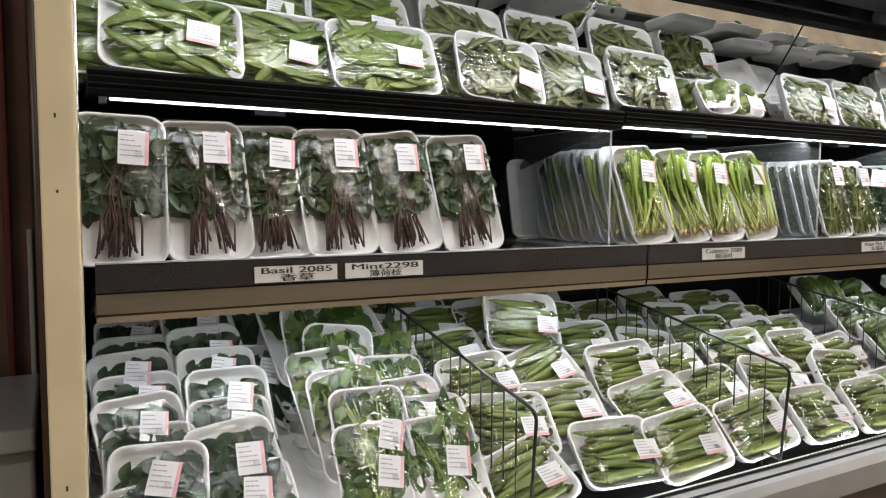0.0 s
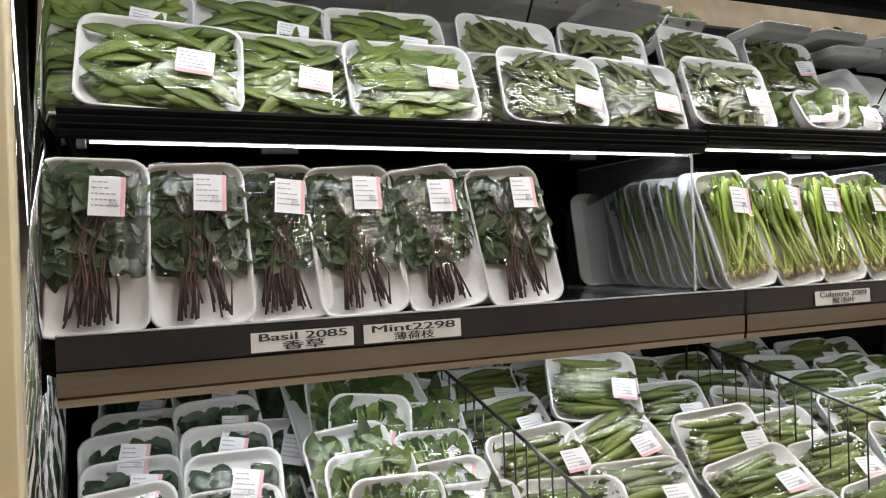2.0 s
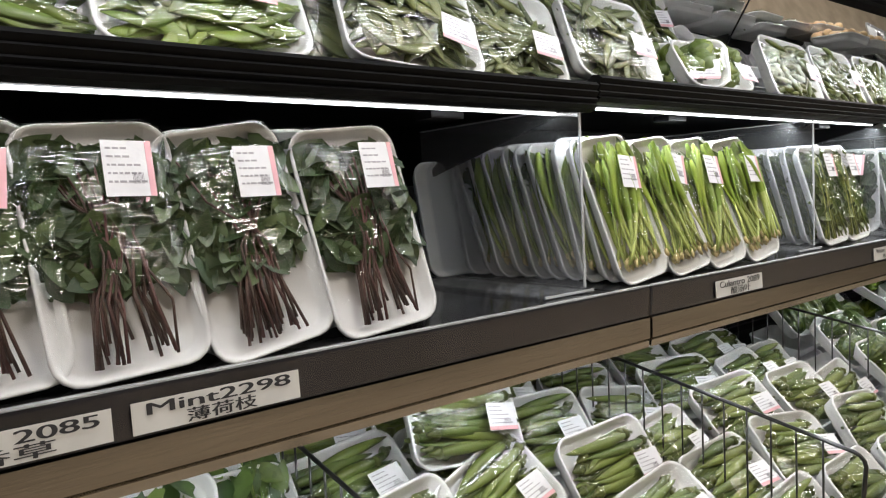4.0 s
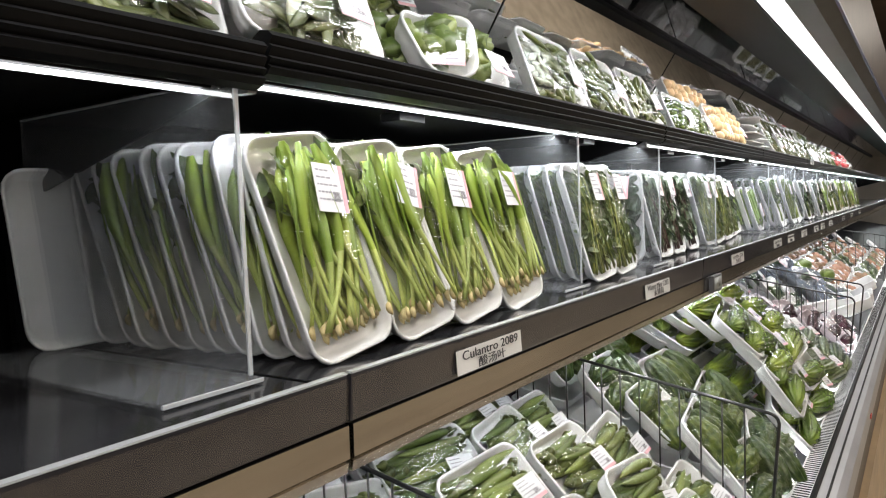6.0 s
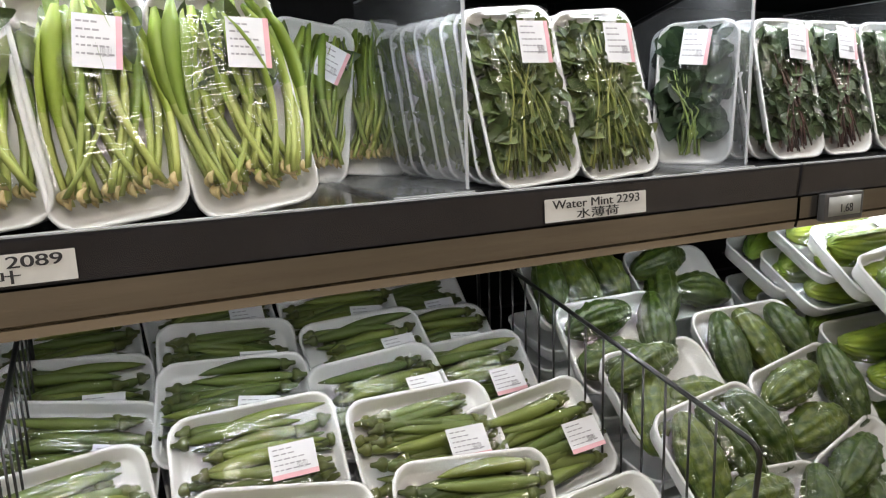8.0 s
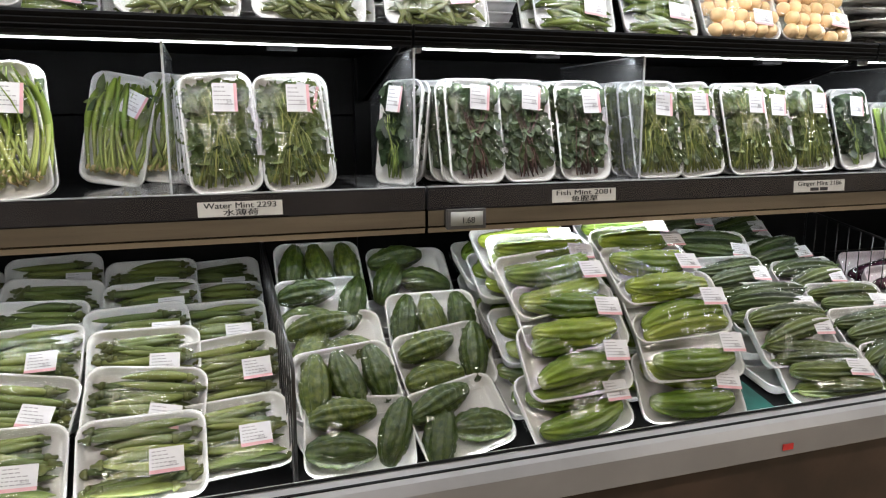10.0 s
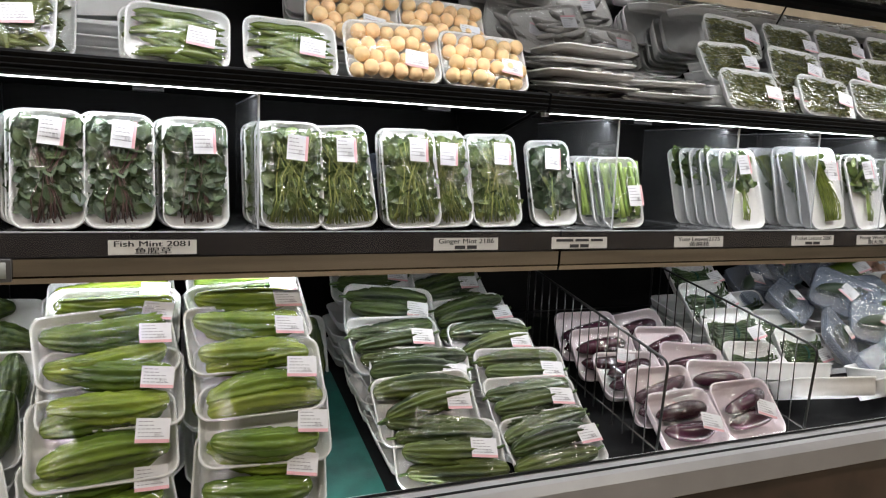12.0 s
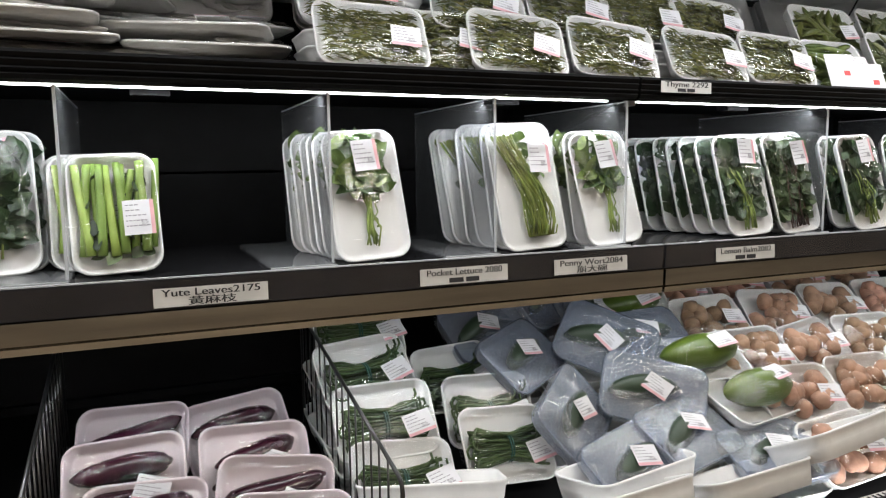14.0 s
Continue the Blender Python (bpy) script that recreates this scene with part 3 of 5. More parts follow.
# clear L-shaped dividers
for dx, dy in ((-0.035, 0.0), (0.748, 0.0), (1.226, 0.0), (1.77, 0.0), (2.655, 0.0), (3.05, 0.0), (3.355, 0.0), (3.645, 0.0), (4.20, 0.0), (4.75, 0.0), (5.35, 0.0), (6.1, 0.0), (6.9, 0.0)):
    d = tagged(new("shelf_divider"), "clear acrylic L-shaped shelf divider with smudges", "shelf divider", "acrylic dividers")
    d.location = (dx, 0, 0)
    sheet = part("upright_sheet", boxes((-0.0022, 0.0022, 0.0795, 0.48, 1.2525, 1.5295), bevel=0.001), ACRYLIC, d, smooth=False)
    part("cut_edge", boxes((-0.0022, 0.0022, 0.0765, 0.0792, 1.2525, 1.5322), bevel=0.0008), BRIGHT_EDGE, sheet, "cut edge, whitened to look lit", smooth=False)
    part("cut_edge", boxes((-0.0022, 0.0022, 0.0795, 0.48, 1.5298, 1.5322), bevel=0.0008), BRIGHT_EDGE, sheet, "cut edge, whitened to look lit", smooth=False)
    foot = part("foot", boxes((-0.105, 0.0022, 0.0645, 0.45, 1.248, 1.252), bevel=0.001), ACRYLIC, d, smooth=False)
    part("cut_edge", boxes((-0.105, 0.0022, 0.0615, 0.0642, 1.248, 1.252), bevel=0.0008), BRIGHT_EDGE, foot, "cut edge, whitened to look lit", smooth=False)


# ---- packs ----
def merged(name, pieces):
    """One mesh of several shapes, each with its own material: rows of bmesh, material, pose."""
    out, mats = bmesh.new(), []
    for k, (bm, material, m) in enumerate(pieces):
        bm.transform(m)
        for f in bm.faces:
            f.material_index = k
        tmp = bpy.data.meshes.new("tmp")
        bm.to_mesh(tmp)
        bm.free()
        out.from_mesh(tmp)
        bpy.data.meshes.remove(tmp)
        mats.append(material)
    me = finish(out, name, mats[0])
    for material in mats[1:]:
        me.materials.append(material)
    return me


def label_on(pack, x, y, z, spin, w=0.052, h=0.040, tilt=0.0, strip_side=False):
    lab = part("label", shared(("lab", w, h), lambda: finish(boxes((-w / 2, w / 2, -h / 2, h / 2, 0, 0.0006)), "label", PAPER, False)), None, pack, "white price label with a pink edge",
               m=pose(x, y, z, 0, 0, spin) @ pose(0, 0, 0, tilt, 0, 0))
    def lines():
        rng = random.Random(5)
        bm = bmesh.new()
        for i in range(5):
            yy = h * (0.34 - 0.15 * i)
            xx = -w * 0.42
            while xx < w * (-0.05 if i in (0, 1) else 0.22):
                ln = w * rng.uniform(0.05, 0.14)
                box(bm, xx, xx + ln, yy, yy + h * 0.035, 0.0007, 0.0010)
                xx += ln + w * 0.035
        for i in range(9):
            xx = w * 0.06 + i * w * 0.026
            box(bm, xx, xx + w * rng.choice((0.008, 0.014)), -h * 0.28, -h * 0.08, 0.0007, 0.0010)
        n = len(bm.faces)
        box(bm, *((w * 0.37, w * 0.5, -h / 2, h / 2) if strip_side else (-w / 2, w / 2, -h / 2, -h * 0.36)), 0.0007, 0.0010)
        bm.faces.ensure_lookup_table()
        for f in bm.faces[n:]:
            f.material_index = 1
        me = finish(bm, "print", GREYINK, False)
        me.materials.append(PINK)
        return me
    part("print", shared(("print", w, h, strip_side), lines), None, lab)


def stems_bm(rng, w, l, n, r, y0, y1, spread0, spread1, z0, z1, pinch=0.4):
    """A loose bundle of stalks: fanned at the foot, drawn together at a third of its height."""
    bm = bmesh.new()
    for i in range(n):
        a, b = rng.uniform(-1, 1), rng.uniform(-1, 1)
        z = rng.uniform(z0, z1)
        foot = y0 + abs(rng.gauss(0, 0.012))
        mid = y0 + (y1 - y0) * pinch
        pts = [(a * spread0, foot, z), (a * spread0 * 0.75 + rng.gauss(0, 0.005), (foot + mid) / 2, z + rng.uniform(0, 0.004)),
               (a * spread0 * 0.45 + rng.gauss(0, 0.006), mid, z + rng.uniform(0, 0.006)), (b * spread1 * 0.7, (mid + y1) / 2, z + rng.uniform(0, 0.006)), (b * spread1, y1 * rng.uniform(0.85, 1), z)]
        tube(bm, pts, r * rng.uniform(0.8, 1.25), 5, r * 0.6)
    return bm


def leaves_bm(rng, n, w, y0, y1, z0, z1, size, ratio=0.55, spread=1.0, lay=0.6):
    bm = bmesh.new()
    for i in range(n):
        k = i / n
        x = rng.uniform(-1, 1) * w * spread / 2
        y = y0 + (y1 - y0) * rng.random()
        z = z0 + (z1 - z0) * k
        s = size * rng.uniform(0.6, 1.25)
        ang = rng.uniform(-150, 150) if rng.random() < lay else rng.uniform(-50, 50)
        m = pose(x, y, z, rng.uniform(-28, 28), rng.uniform(-32, 32), ang) @ pose(0, -s * 0.5, 0)
        leaf_into(bm, m, s, s * ratio * rng.uniform(0.8, 1.2), rng.uniform(0.1, 0.5), rng.uniform(0.0, 0.35))
    return bm


def stuff(ob):
    ob["kind"] = "stuff"
    return ob


def put_pieces(pack, name, meshes, rng, n, w, l, z0, z1, dirs, jitter, xr=0.5, yr=0.5, yc=0.5):
    """Loose pieces heaped in a tray, crossing one another, lower ones first."""
    for i in range(n):
        k = i / max(1, n - 1)
        part(name, rng.choice(meshes), None, pack, m=pose(rng.uniform(-xr, xr) * w, l * yc + rng.uniform(-yr, yr) * l, z0 + (z1 - z0) * k,
             rng.uniform(0, 360) if jitter > 60 else rng.uniform(-25, 25), rng.uniform(-9, 9), rng.choice(dirs) + rng.gauss(0, jitter)))


def under_heap(pack, name, meshes, rng, n, w, l, z0, z1, dirs, jitter, xr, yr, label):
    """The lower layer of a heap, joined: it only shows between the loose pieces on top."""
    bm = bmesh.new()
    for i in range(n):
        m = pose(rng.uniform(-xr, xr) * w, l * 0.5 + rng.uniform(-yr, yr) * l, z0 + (z1 - z0) * i / n, rng.uniform(-30, 30), rng.uniform(-5, 5), rng.choice(dirs) + rng.gauss(0, jitter))
        k = len(bm.verts)
        bm.from_mesh(rng.choice(meshes))
        bm.verts.ensure_lookup_table()
        for vert in bm.verts[k:]:
            vert.co = m @ vert.co
    me = bpy.data.meshes.new(name)
    bm.to_mesh(me)
    bm.free()
    for material in meshes[0].materials:
        me.materials.append(material)
    stuff(part(name, me, None, pack, label))


def fill_snowpea(p, w, l, h, rng, v):
    ms = [shared(("snowpea", i), lambda i=i: finish(spindle(0.092 + 0.01 * i, 0.0105, 0.5, 8, 9, 0.010 * (i - 1), 0.30, tip=0.3, wart=0.06, seed=i), "pod", POD)) for i in range(3)]
    under_heap(p, "lower_layer", ms, rng, 70, w, l, 0.009, h * 0.75, (0, 5, 180, -20, 30), 22, 0.27, 0.37, "green snow pea pods")
    put_pieces(p, "pod", ms, rng, 44, w, l, h * 0.75, h + 0.008, (0, 5, 180, -20, 30), 22, 0.27, 0.35)


def fill_beans(p, w, l, h, rng, v):
    ms = [shared(("fbean", i), lambda i=i: finish(spindle(0.066 + 0.01 * i, 0.0082, 0.5, 8, 9, 0.007 * (i - 1), 0.42, tip=0.3, wart=0.1, seed=i), "pod", BEAN)) for i in range(3)]
    under_heap(p, "lower_layer", ms, rng, 80, w, l, 0.009, h * 0.75, (10, 50, 130, 160, 200), 22, 0.32, 0.34, "dull green flat beans")
    put_pieces(p, "pod", ms, rng, 46, w, l, h * 0.75, h + 0.008, (10, 50, 130, 160, 200), 22, 0.32, 0.33)


def fill_snap(p, w, l, h, rng, v):
    ms = [shared(("snap", i), lambda i=i: finish(spindle(0.068 + 0.006 * i, 0.0075, 0.5, 8, 9, 0.010 * (i - 1), 0.75, tip=0.2, wart=0.1, seed=i), "pod", SNAP)) for i in range(3)]
    under_heap(p, "lower_layer", ms, rng, 80, w, l, 0.009, h * 0.75, (-30, 0, 30, 150, 180), 26, 0.32, 0.35, "plump green snap peas")
    put_pieces(p, "pod", ms, rng, 46, w, l, h * 0.75, h + 0.008, (-30, 0, 30, 150, 180), 26, 0.32, 0.34)


def fill_chilli(p, w, l, h, rng, v):
    ms = [shared(("chi", i), lambda i=i: finish(spindle(0.10 + 0.012 * i, 0.0095, 0.45, 8, 9, 0.006 * (i - 1), 0.9, tip=0.6), "chilli", CHILI)) for i in range(3)]
    under_heap(p, "lower_layer", ms, rng, 26, w, l, 0.010, h * 0.8, (-12, 0, 10, 180), 10, 0.2, 0.36, "green chillies")
    put_pieces(p, "chilli", ms, rng, 22, w, l, h * 0.8, h + 0.006, (-12, 0, 10, 180), 10, 0.18, 0.35)


def okra_mesh(i):
    cap = rings_mesh(bmesh.new(), [[(x, r * math.cos(a * 1.0472), r * math.sin(a * 1.0472)) for a in range(6)] for x, r in ((-0.012, 0.003), (-0.004, 0.0042), (0.0, 0.0085), (0.004, 0.0098), (0.008, 0.0092))])
    ln = 0.122 + 0.012 * i
    return merged("okra", ((spindle(ln, 0.0094, 0.4, 10, 8, 0.005 * (i - 1), 1.0, 5, 0.10, 0.75), OKRA, Matrix()), (cap, SNAP, pose(-ln * 0.5 + 0.002, 0, 0))))


def fill_okra(p, w, l, h, rng, v):
    ms = [shared(("okra", i), lambda i=i: okra_mesh(i)) for i in range(3)]
    under_heap(p, "lower_layer", ms, rng, 22, w, l, 0.012, 0.022, (0, 180), 6, 0.12, 0.33, "green okra pods")
    rows = 9
    for i in range(rows, rows * 2):
        k = (i % rows) / (rows - 1)
        part("okra", rng.choice(ms), None, p, m=pose(rng.uniform(-0.10, 0.10) * w, l * (0.17 + 0.66 * k) + rng.gauss(0, 0.003), 0.011 + 0.016 * (i // rows) + rng.uniform(0, 0.004), rng.uniform(0, 70), rng.uniform(-4, 4), rng.choice((0, 180)) + rng.gauss(0, 7)))


def fill_smallmelon(p, w, l, h, rng, v):
    ms = [shared(("smel", i), lambda i=i: finish(spindle(0.126 + 0.008 * i, 0.0305, 0.5, 40, 38, 0.004, 0.9, 10, 0.10, 0.25, 0.12, i), "bitter_melon", SMALLMELON)) for i in range(3)]
    if v % 3 == 0:
        spots = ((-0.030, l * 0.74, 6), (-0.035, l * 0.29, -4), (0.066, l * 0.52, 72))
    elif v % 3 == 1:
        spots = ((-0.062, l * 0.5, 84), (0.0, l * 0.5, 92), (0.062, l * 0.52, 100))
    else:
        spots = ((-0.030, l * 0.76, 8), (0.03, l * 0.30, -10), (-0.055, l * 0.36, 60))
    for x, y, a in spots:
        part("bitter_melon", rng.choice(ms), None, p, m=pose(x, y, 0.032, rng.uniform(0, 90), 0, a + rng.gauss(0, 5)))


def fill_melon(p, w, l, h, rng, v):
    ms = [shared(("mel", i), lambda i=i: finish(spindle(0.192 + 0.010 * i, 0.0290, 0.42, 48, 34, 0.010 + 0.004 * i, 0.9, 10, 0.115, 0.15, 0.11, i), "bitter_melon", MELON)) for i in range(3)]
    for k, y in enumerate((0.29, 0.71)):
        part("bitter_melon", rng.choice(ms), None, p, m=pose(rng.gauss(0, 0.004), l * y, 0.033, rng.uniform(-20, 20), 0, rng.choice((0, 180)) + rng.gauss(0, 4)))


def fill_gourd(p, w, l, h, rng, v):
    ms = [shared(("gou", i), lambda i=i: finish(spindle(0.20 + 0.012 * i, 0.0240, 0.4, 40, 26, 0.008 * (i - 1), 0.95, 10, 0.19, 0.3, 0.16, i), "ridged_gourd", GOURD)) for i in range(3)]
    st = shared("gstem", lambda: finish(tube(bmesh.new(), [(0, 0, 0), (0.015, 0.002, 0), (0.028, 0.006, 0.002)], 0.004, 6, 0.003), "stalk", LEAF_MID))
    for y in (0.24, 0.5, 0.76):
        g = part("ridged_gourd", rng.choice(ms), None, p, m=pose(rng.gauss(0, 0.008), l * y, 0.026 + (0.01 if y == 0.5 else 0), rng.uniform(-40, 40), rng.gauss(0, 2), rng.choice((0, 180)) + rng.gauss(0, 5)))
        part("stalk", st, None, g, m=pose(0.094, 0.002, 0))


def fill_eggplant(p, w, l, h, rng, v):
    ms = [shared(("egg", i), lambda i=i: finish(spindle(0.145 + 0.012 * i, 0.0235, 0.55, 14, 12, 0.010 * (i - 1), 0.95, tip=-0.5), "eggplant", EGGPLANT)) for i in range(3)]
    for y in (0.34, 0.64):
        part("eggplant", rng.choice(ms), None, p, m=pose(rng.gauss(0, 0.008), l * y, 0.024, rng.uniform(-40, 40), 0, rng.choice((0, 180)) + rng.gauss(0, 9)))


def fill_papaya(p, w, l, h, rng, v):
    me = shared("pap", lambda: finish(spindle(0.19, 0.045, 0.6, 16, 12, 0.004, 0.9, 5, 0.03, 0.25), "papaya", PAPAYA))
    part("papaya", me, None, p, m=pose(0, l * 0.5, 0.045, rng.uniform(0, 90), 0, rng.choice((0, 180)) + rng.gauss(0, 5)))


def fill_bagged(p, w, l, h, rng, v):
    me = shared("veil", lambda: finish(spindle(0.15, 0.026, 0.5, 12, 10, 0.006, 0.8, 5, 0.05, 0.3), "gourd", VEILED))
    for y in (0.5,):
        part("gourd", me, None, p, m=pose(rng.gauss(0, 0.01), l * y, 0.026, rng.uniform(0, 60), 0, rng.gauss(0, 14)))


def fill_yolk(p, w, l, h, rng, v):
    me = shared("yolk", lambda: finish(spindle(0.038, 0.0185, 0.6, 12, 8, 0, 1, tip=0), "fruit", YOLK))
    for i in range(6):
        for j in range(4):
            part("fruit", me, None, p, m=pose((i - 2.7) * 0.034 + (j % 2) * 0.014 + rng.gauss(0, 0.002), l * 0.16 + j * 0.032 + rng.gauss(0, 0.002), 0.024 + rng.uniform(0, 0.016), rng.uniform(0, 360), rng.uniform(0, 360), rng.uniform(0, 360)))


def fill_redfruit(p, w, l, h, rng, v):
    me = shared("redfruit", lambda: finish(spindle(0.046, 0.020, 0.55, 12, 8, 0, 1, tip=0.25), "fruit", RED_CAP))
    for i in range(5):
        for j in range(3):
            part("fruit", me, None, p, m=pose((i - 2) * 0.038 + (j % 2) * 0.010 + rng.gauss(0, 0.002), l * 0.22 + j * 0.042 + rng.gauss(0, 0.002), 0.026 + rng.uniform(0, 0.010), rng.uniform(0, 360), rng.uniform(0, 360), rng.uniform(0, 360)))


def fill_mush(p, w, l, h, rng, v):
    parts = [(spindle(0.045, 0.024, 0.5, 9, 6, 0, 0.8, tip=0.1, wart=0.15, seed=i), MUSH, pose(rng.uniform(-0.36, 0.36) * w, l * rng.uniform(0.2, 0.8), 0.02 + 0.001 * i, rng.uniform(0, 90), 0, rng.uniform(0, 180))) for i in range(16)]
    stuff(part("mushroom_heap", merged("mushroom_heap", parts), None, p, "heap of brown mushrooms"))


def fill_longbean(p, w, l, h, rng, v):
    """Long thin beans folded back on themselves and tied round the middle."""
    bm = bmesh.new()
    cy = l * 0.46
    for i in range(46):
        u, z = rng.uniform(-1, 1), 0.011 + 0.024 * (i / 46) * (1 - 0.4 * rng.random())
        end, tip = -0.066 + rng.gauss(0, 0.006), 0.064 + rng.gauss(0, 0.010)
        pts = []
        for t in range(8):
            x = tip + (end - tip) * t / 7
            pts.append((x, cy + u * (0.024 + 0.018 * min(1, abs(x) / 0.07) ** 1.3) + rng.gauss(0, 0.0012), z + 0.003 * math.sin(t * 1.7 + i)))
        if i % 3 == 0:
            x, y, zz = pts[-1]
            pts += [(x - 0.008, y - 0.010, zz), (x - 0.006, y - 0.022, zz), (x + 0.012, y - 0.026, zz - 0.002)]
        if i % 5 == 0:
            x, y, zz = pts[0]
            pts = [(x + 0.006, y + 0.020, zz + 0.010), (x + 0.008, y + 0.010, zz + 0.006)] + pts
        tube(bm, pts, 0.0028, 5)
    stuff(part("bean_bundle", bm, LONGBEAN, p, "folded dark green long beans"))
    arc = [(0.0, cy + 0.027 * math.cos(a), 0.014 + 0.026 * math.sin(a)) for a in (0.0, 0.5, 1.1, 1.6, 2.1, 2.7, 3.14)]
    for dx in (-0.002, 0.003):
        part("rubber_band", tube(bmesh.new(), [(x + dx, y, z) for x, y, z in arc], 0.0016, 5), TEAL, p, "teal rubber band")


def fill_cress(p, w, l, h, rng, v):
    """A sweep of thin curling stalks with a few small leaves."""
    bm = bmesh.new()
    for i in range(70):
        a = rng.uniform(-1, 1)
        x0, z = -0.022 + 0.020 * a + rng.gauss(0, 0.004), 0.009 + (h + 0.004) * i / 70
        swing, lean = rng.uniform(0.018, 0.036), rng.uniform(0.6, 1.0)
        pts = []
        for t in range(9):
            k = t / 8
            pts.append((x0 + 0.022 + swing * math.sin(k * 3.6 + 0.5) * lean - 0.018 * k + 0.004 * math.sin(k * 9 + i), l * (0.10 + 0.80 * k * rng.uniform(0.97, 1.0)), z + 0.004 * math.sin(k * 6 + i)))
        if i % 4 == 0:
            x, y, zz = pts[0]
            pts = [(x + 0.020, y + 0.018, zz), (x + 0.014, y + 0.002, zz)] + pts
        tube(bm, pts, rng.uniform(0.0011, 0.0017), 5)
    stuff(part("stalk_bundle", bm, CRESS, p, "curling yellow-green stalks"))
    stuff(part("foliage", leaves_bm(rng, 16, w * 0.7, l * 0.45, l * 0.9, 0.012, h + 0.006, 0.026, 0.7, 0.8), LEAF_MID, p, "small green leaves"))


def herb(leafm, stemm, n_leaf, size, y_leaf=0.36, stem_r=0.0016, n_stem=14, stem_top=0.75, ratio=0.55, spread0=0.35, lay=0.6, top=0.90, wide=0.80):
    def fill(p, w, l, h, rng, v):
        stuff(part("stalk_bundle", stems_bm(rng, w, l, n_stem, stem_r, l * 0.05, l * stem_top, w * spread0 * 0.42, w * 0.34, 0.010, h + 0.006, 0.5), stemm, p, "bundle of thin stalks"))
        stuff(part("foliage", leaves_bm(rng, n_leaf, w - 0.012, l * y_leaf, l * top, 0.010, h + 0.006, size, ratio, wide, lay), leafm, p, "loose bunch of leaves"))
    return fill


def fill_culantro(p, w, l, h, rng, v):
    def blade(i):
        r2 = random.Random(i)
        bm = bmesh.new()
        prev = None
        bx, tw = r2.uniform(-0.034, 0.034), r2.uniform(-1.3, 1.3)
        for s in range(9):
            k = s / 8
            wide = min(1.0, max(0.0, (k - 0.30) / 0.45))
            wd = 0.0041 + 0.0052 * wide * wide * (3 - 2 * wide)
            if s == 8:
                wd *= 0.4
            cx, cy, cz = bx * math.sin(k * 2.6), k * 0.215, 0.004 * math.sin(k * 5 + i)
            c = Vector((math.cos(tw * k), 0, math.sin(tw * k)))
            vs = [bm.verts.new(Vector((cx, cy, cz)) + c * wd * q + Vector((0, 0, 0.0022 * (1 - q * q) * u))) for q, u in ((-1, 1), (0, 1), (1, 1), (0, -1))]
            if prev:
                for a in range(4):
                    bm.faces.new((prev[a], prev[(a + 1) % 4], vs[(a + 1) % 4], vs[a]))
            else:
                bm.faces.new(vs[::-1])
            prev = vs
        bm.faces.new(prev)
        root = spindle(0.019, 0.0036, 0.4, 7, 5, 0.004, 1.0, tip=-0.1)
        low = bm.copy()
        cut = 0.082 + 0.018 * (i % 3)
        for b2, above in ((bm, True), (low, False)):
            bmesh.ops.delete(b2, geom=[f for f in b2.faces if (f.calc_center_median().y > cut) != above], context="FACES")
        return merged("blade", ((bm, BLADE, Matrix()), (low, PALE_STEM, Matrix()), (root, ROOT, pose(0, 0.004, 0, 0, 0, 90 + r2.gauss(0, 14)))))
    ms = [shared(("blade", i), lambda i=i: blade(i)) for i in range(7)]
    sl = l / 0.235
    n = 30
    for i in range(n):
        a = (i - (n - 1) / 2) / n
        x = a * w * 0.74 + rng.gauss(0, 0.004)
        part("blade", ms[rng.randrange(7)], None, p, m=pose(x, l * 0.10 + abs(rng.gauss(0, 0.008)), 0.011 + 0.012 * rng.random() + (0.010 if i % 2 else 0), rng.uniform(-2, 3), rng.uniform(-25, 25), a * 16 + rng.gauss(0, 5)) @ Matrix.Diagonal((1.0, sl * rng.uniform(0.76, 0.90), 1, 1)))
    if v != 2:
        stuff(part("foliage", leaves_bm(rng, 26 + 6 * v, w, l * 0.55, l * 0.88, 0.012, h + 0.008, 0.06, 0.34, 0.75, 0.2), LEAF_MINT, p))


def fill_yute(p, w, l, h, rng, v):
    stuff(part("stalk_bundle", stems_bm(rng, w, l, 12, 0.0018, l * 0.10, l * 0.75, w * 0.10, w * 0.16, 0.010, h * 0.9), STEM_GREEN, p, "thin green stalks"))
    stuff(part("foliage", leaves_bm(rng, 60, w * 0.72, l * 0.52, l * 0.93, 0.012, h + 0.008, 0.05, 0.5, 0.9), LEAF_MID, p, "bunch of green leaves"))


def fill_shoots(p, w, l, h, rng, v):
    stuff(part("stalk_bundle", stems_bm(rng, w, l, 22, 0.0022, l * 0.10, l * 0.9, w * 0.14, w * 0.34, 0.010, h + 0.004, 0.3), STEM_GREEN, p, "pale green shoots"))
    stuff(part("foliage", leaves_bm(rng, 70, w, l * 0.38, l * 0.94, 0.012, h + 0.008, 0.045, 0.5, 0.85), LEAF_MID, p, "green leaves of the shoots"))


def fill_bunch_white(p, w, l, h, rng, v):
    stuff(part("stalk_bundle", stems_bm(rng, w, l, 10, 0.0022, l * 0.12, l * 0.7, w * 0.10, w * 0.22, 0.012, h, 0.35), STEM_GREEN, p, "thin pale stalks"))
    stuff(part("foliage", leaves_bm(rng, 26, w * 0.8, l * 0.60, l * 0.95, 0.014, h + 0.010, 0.06, 0.6, 0.7), LEAF_MID, p, "broad bright leaves"))


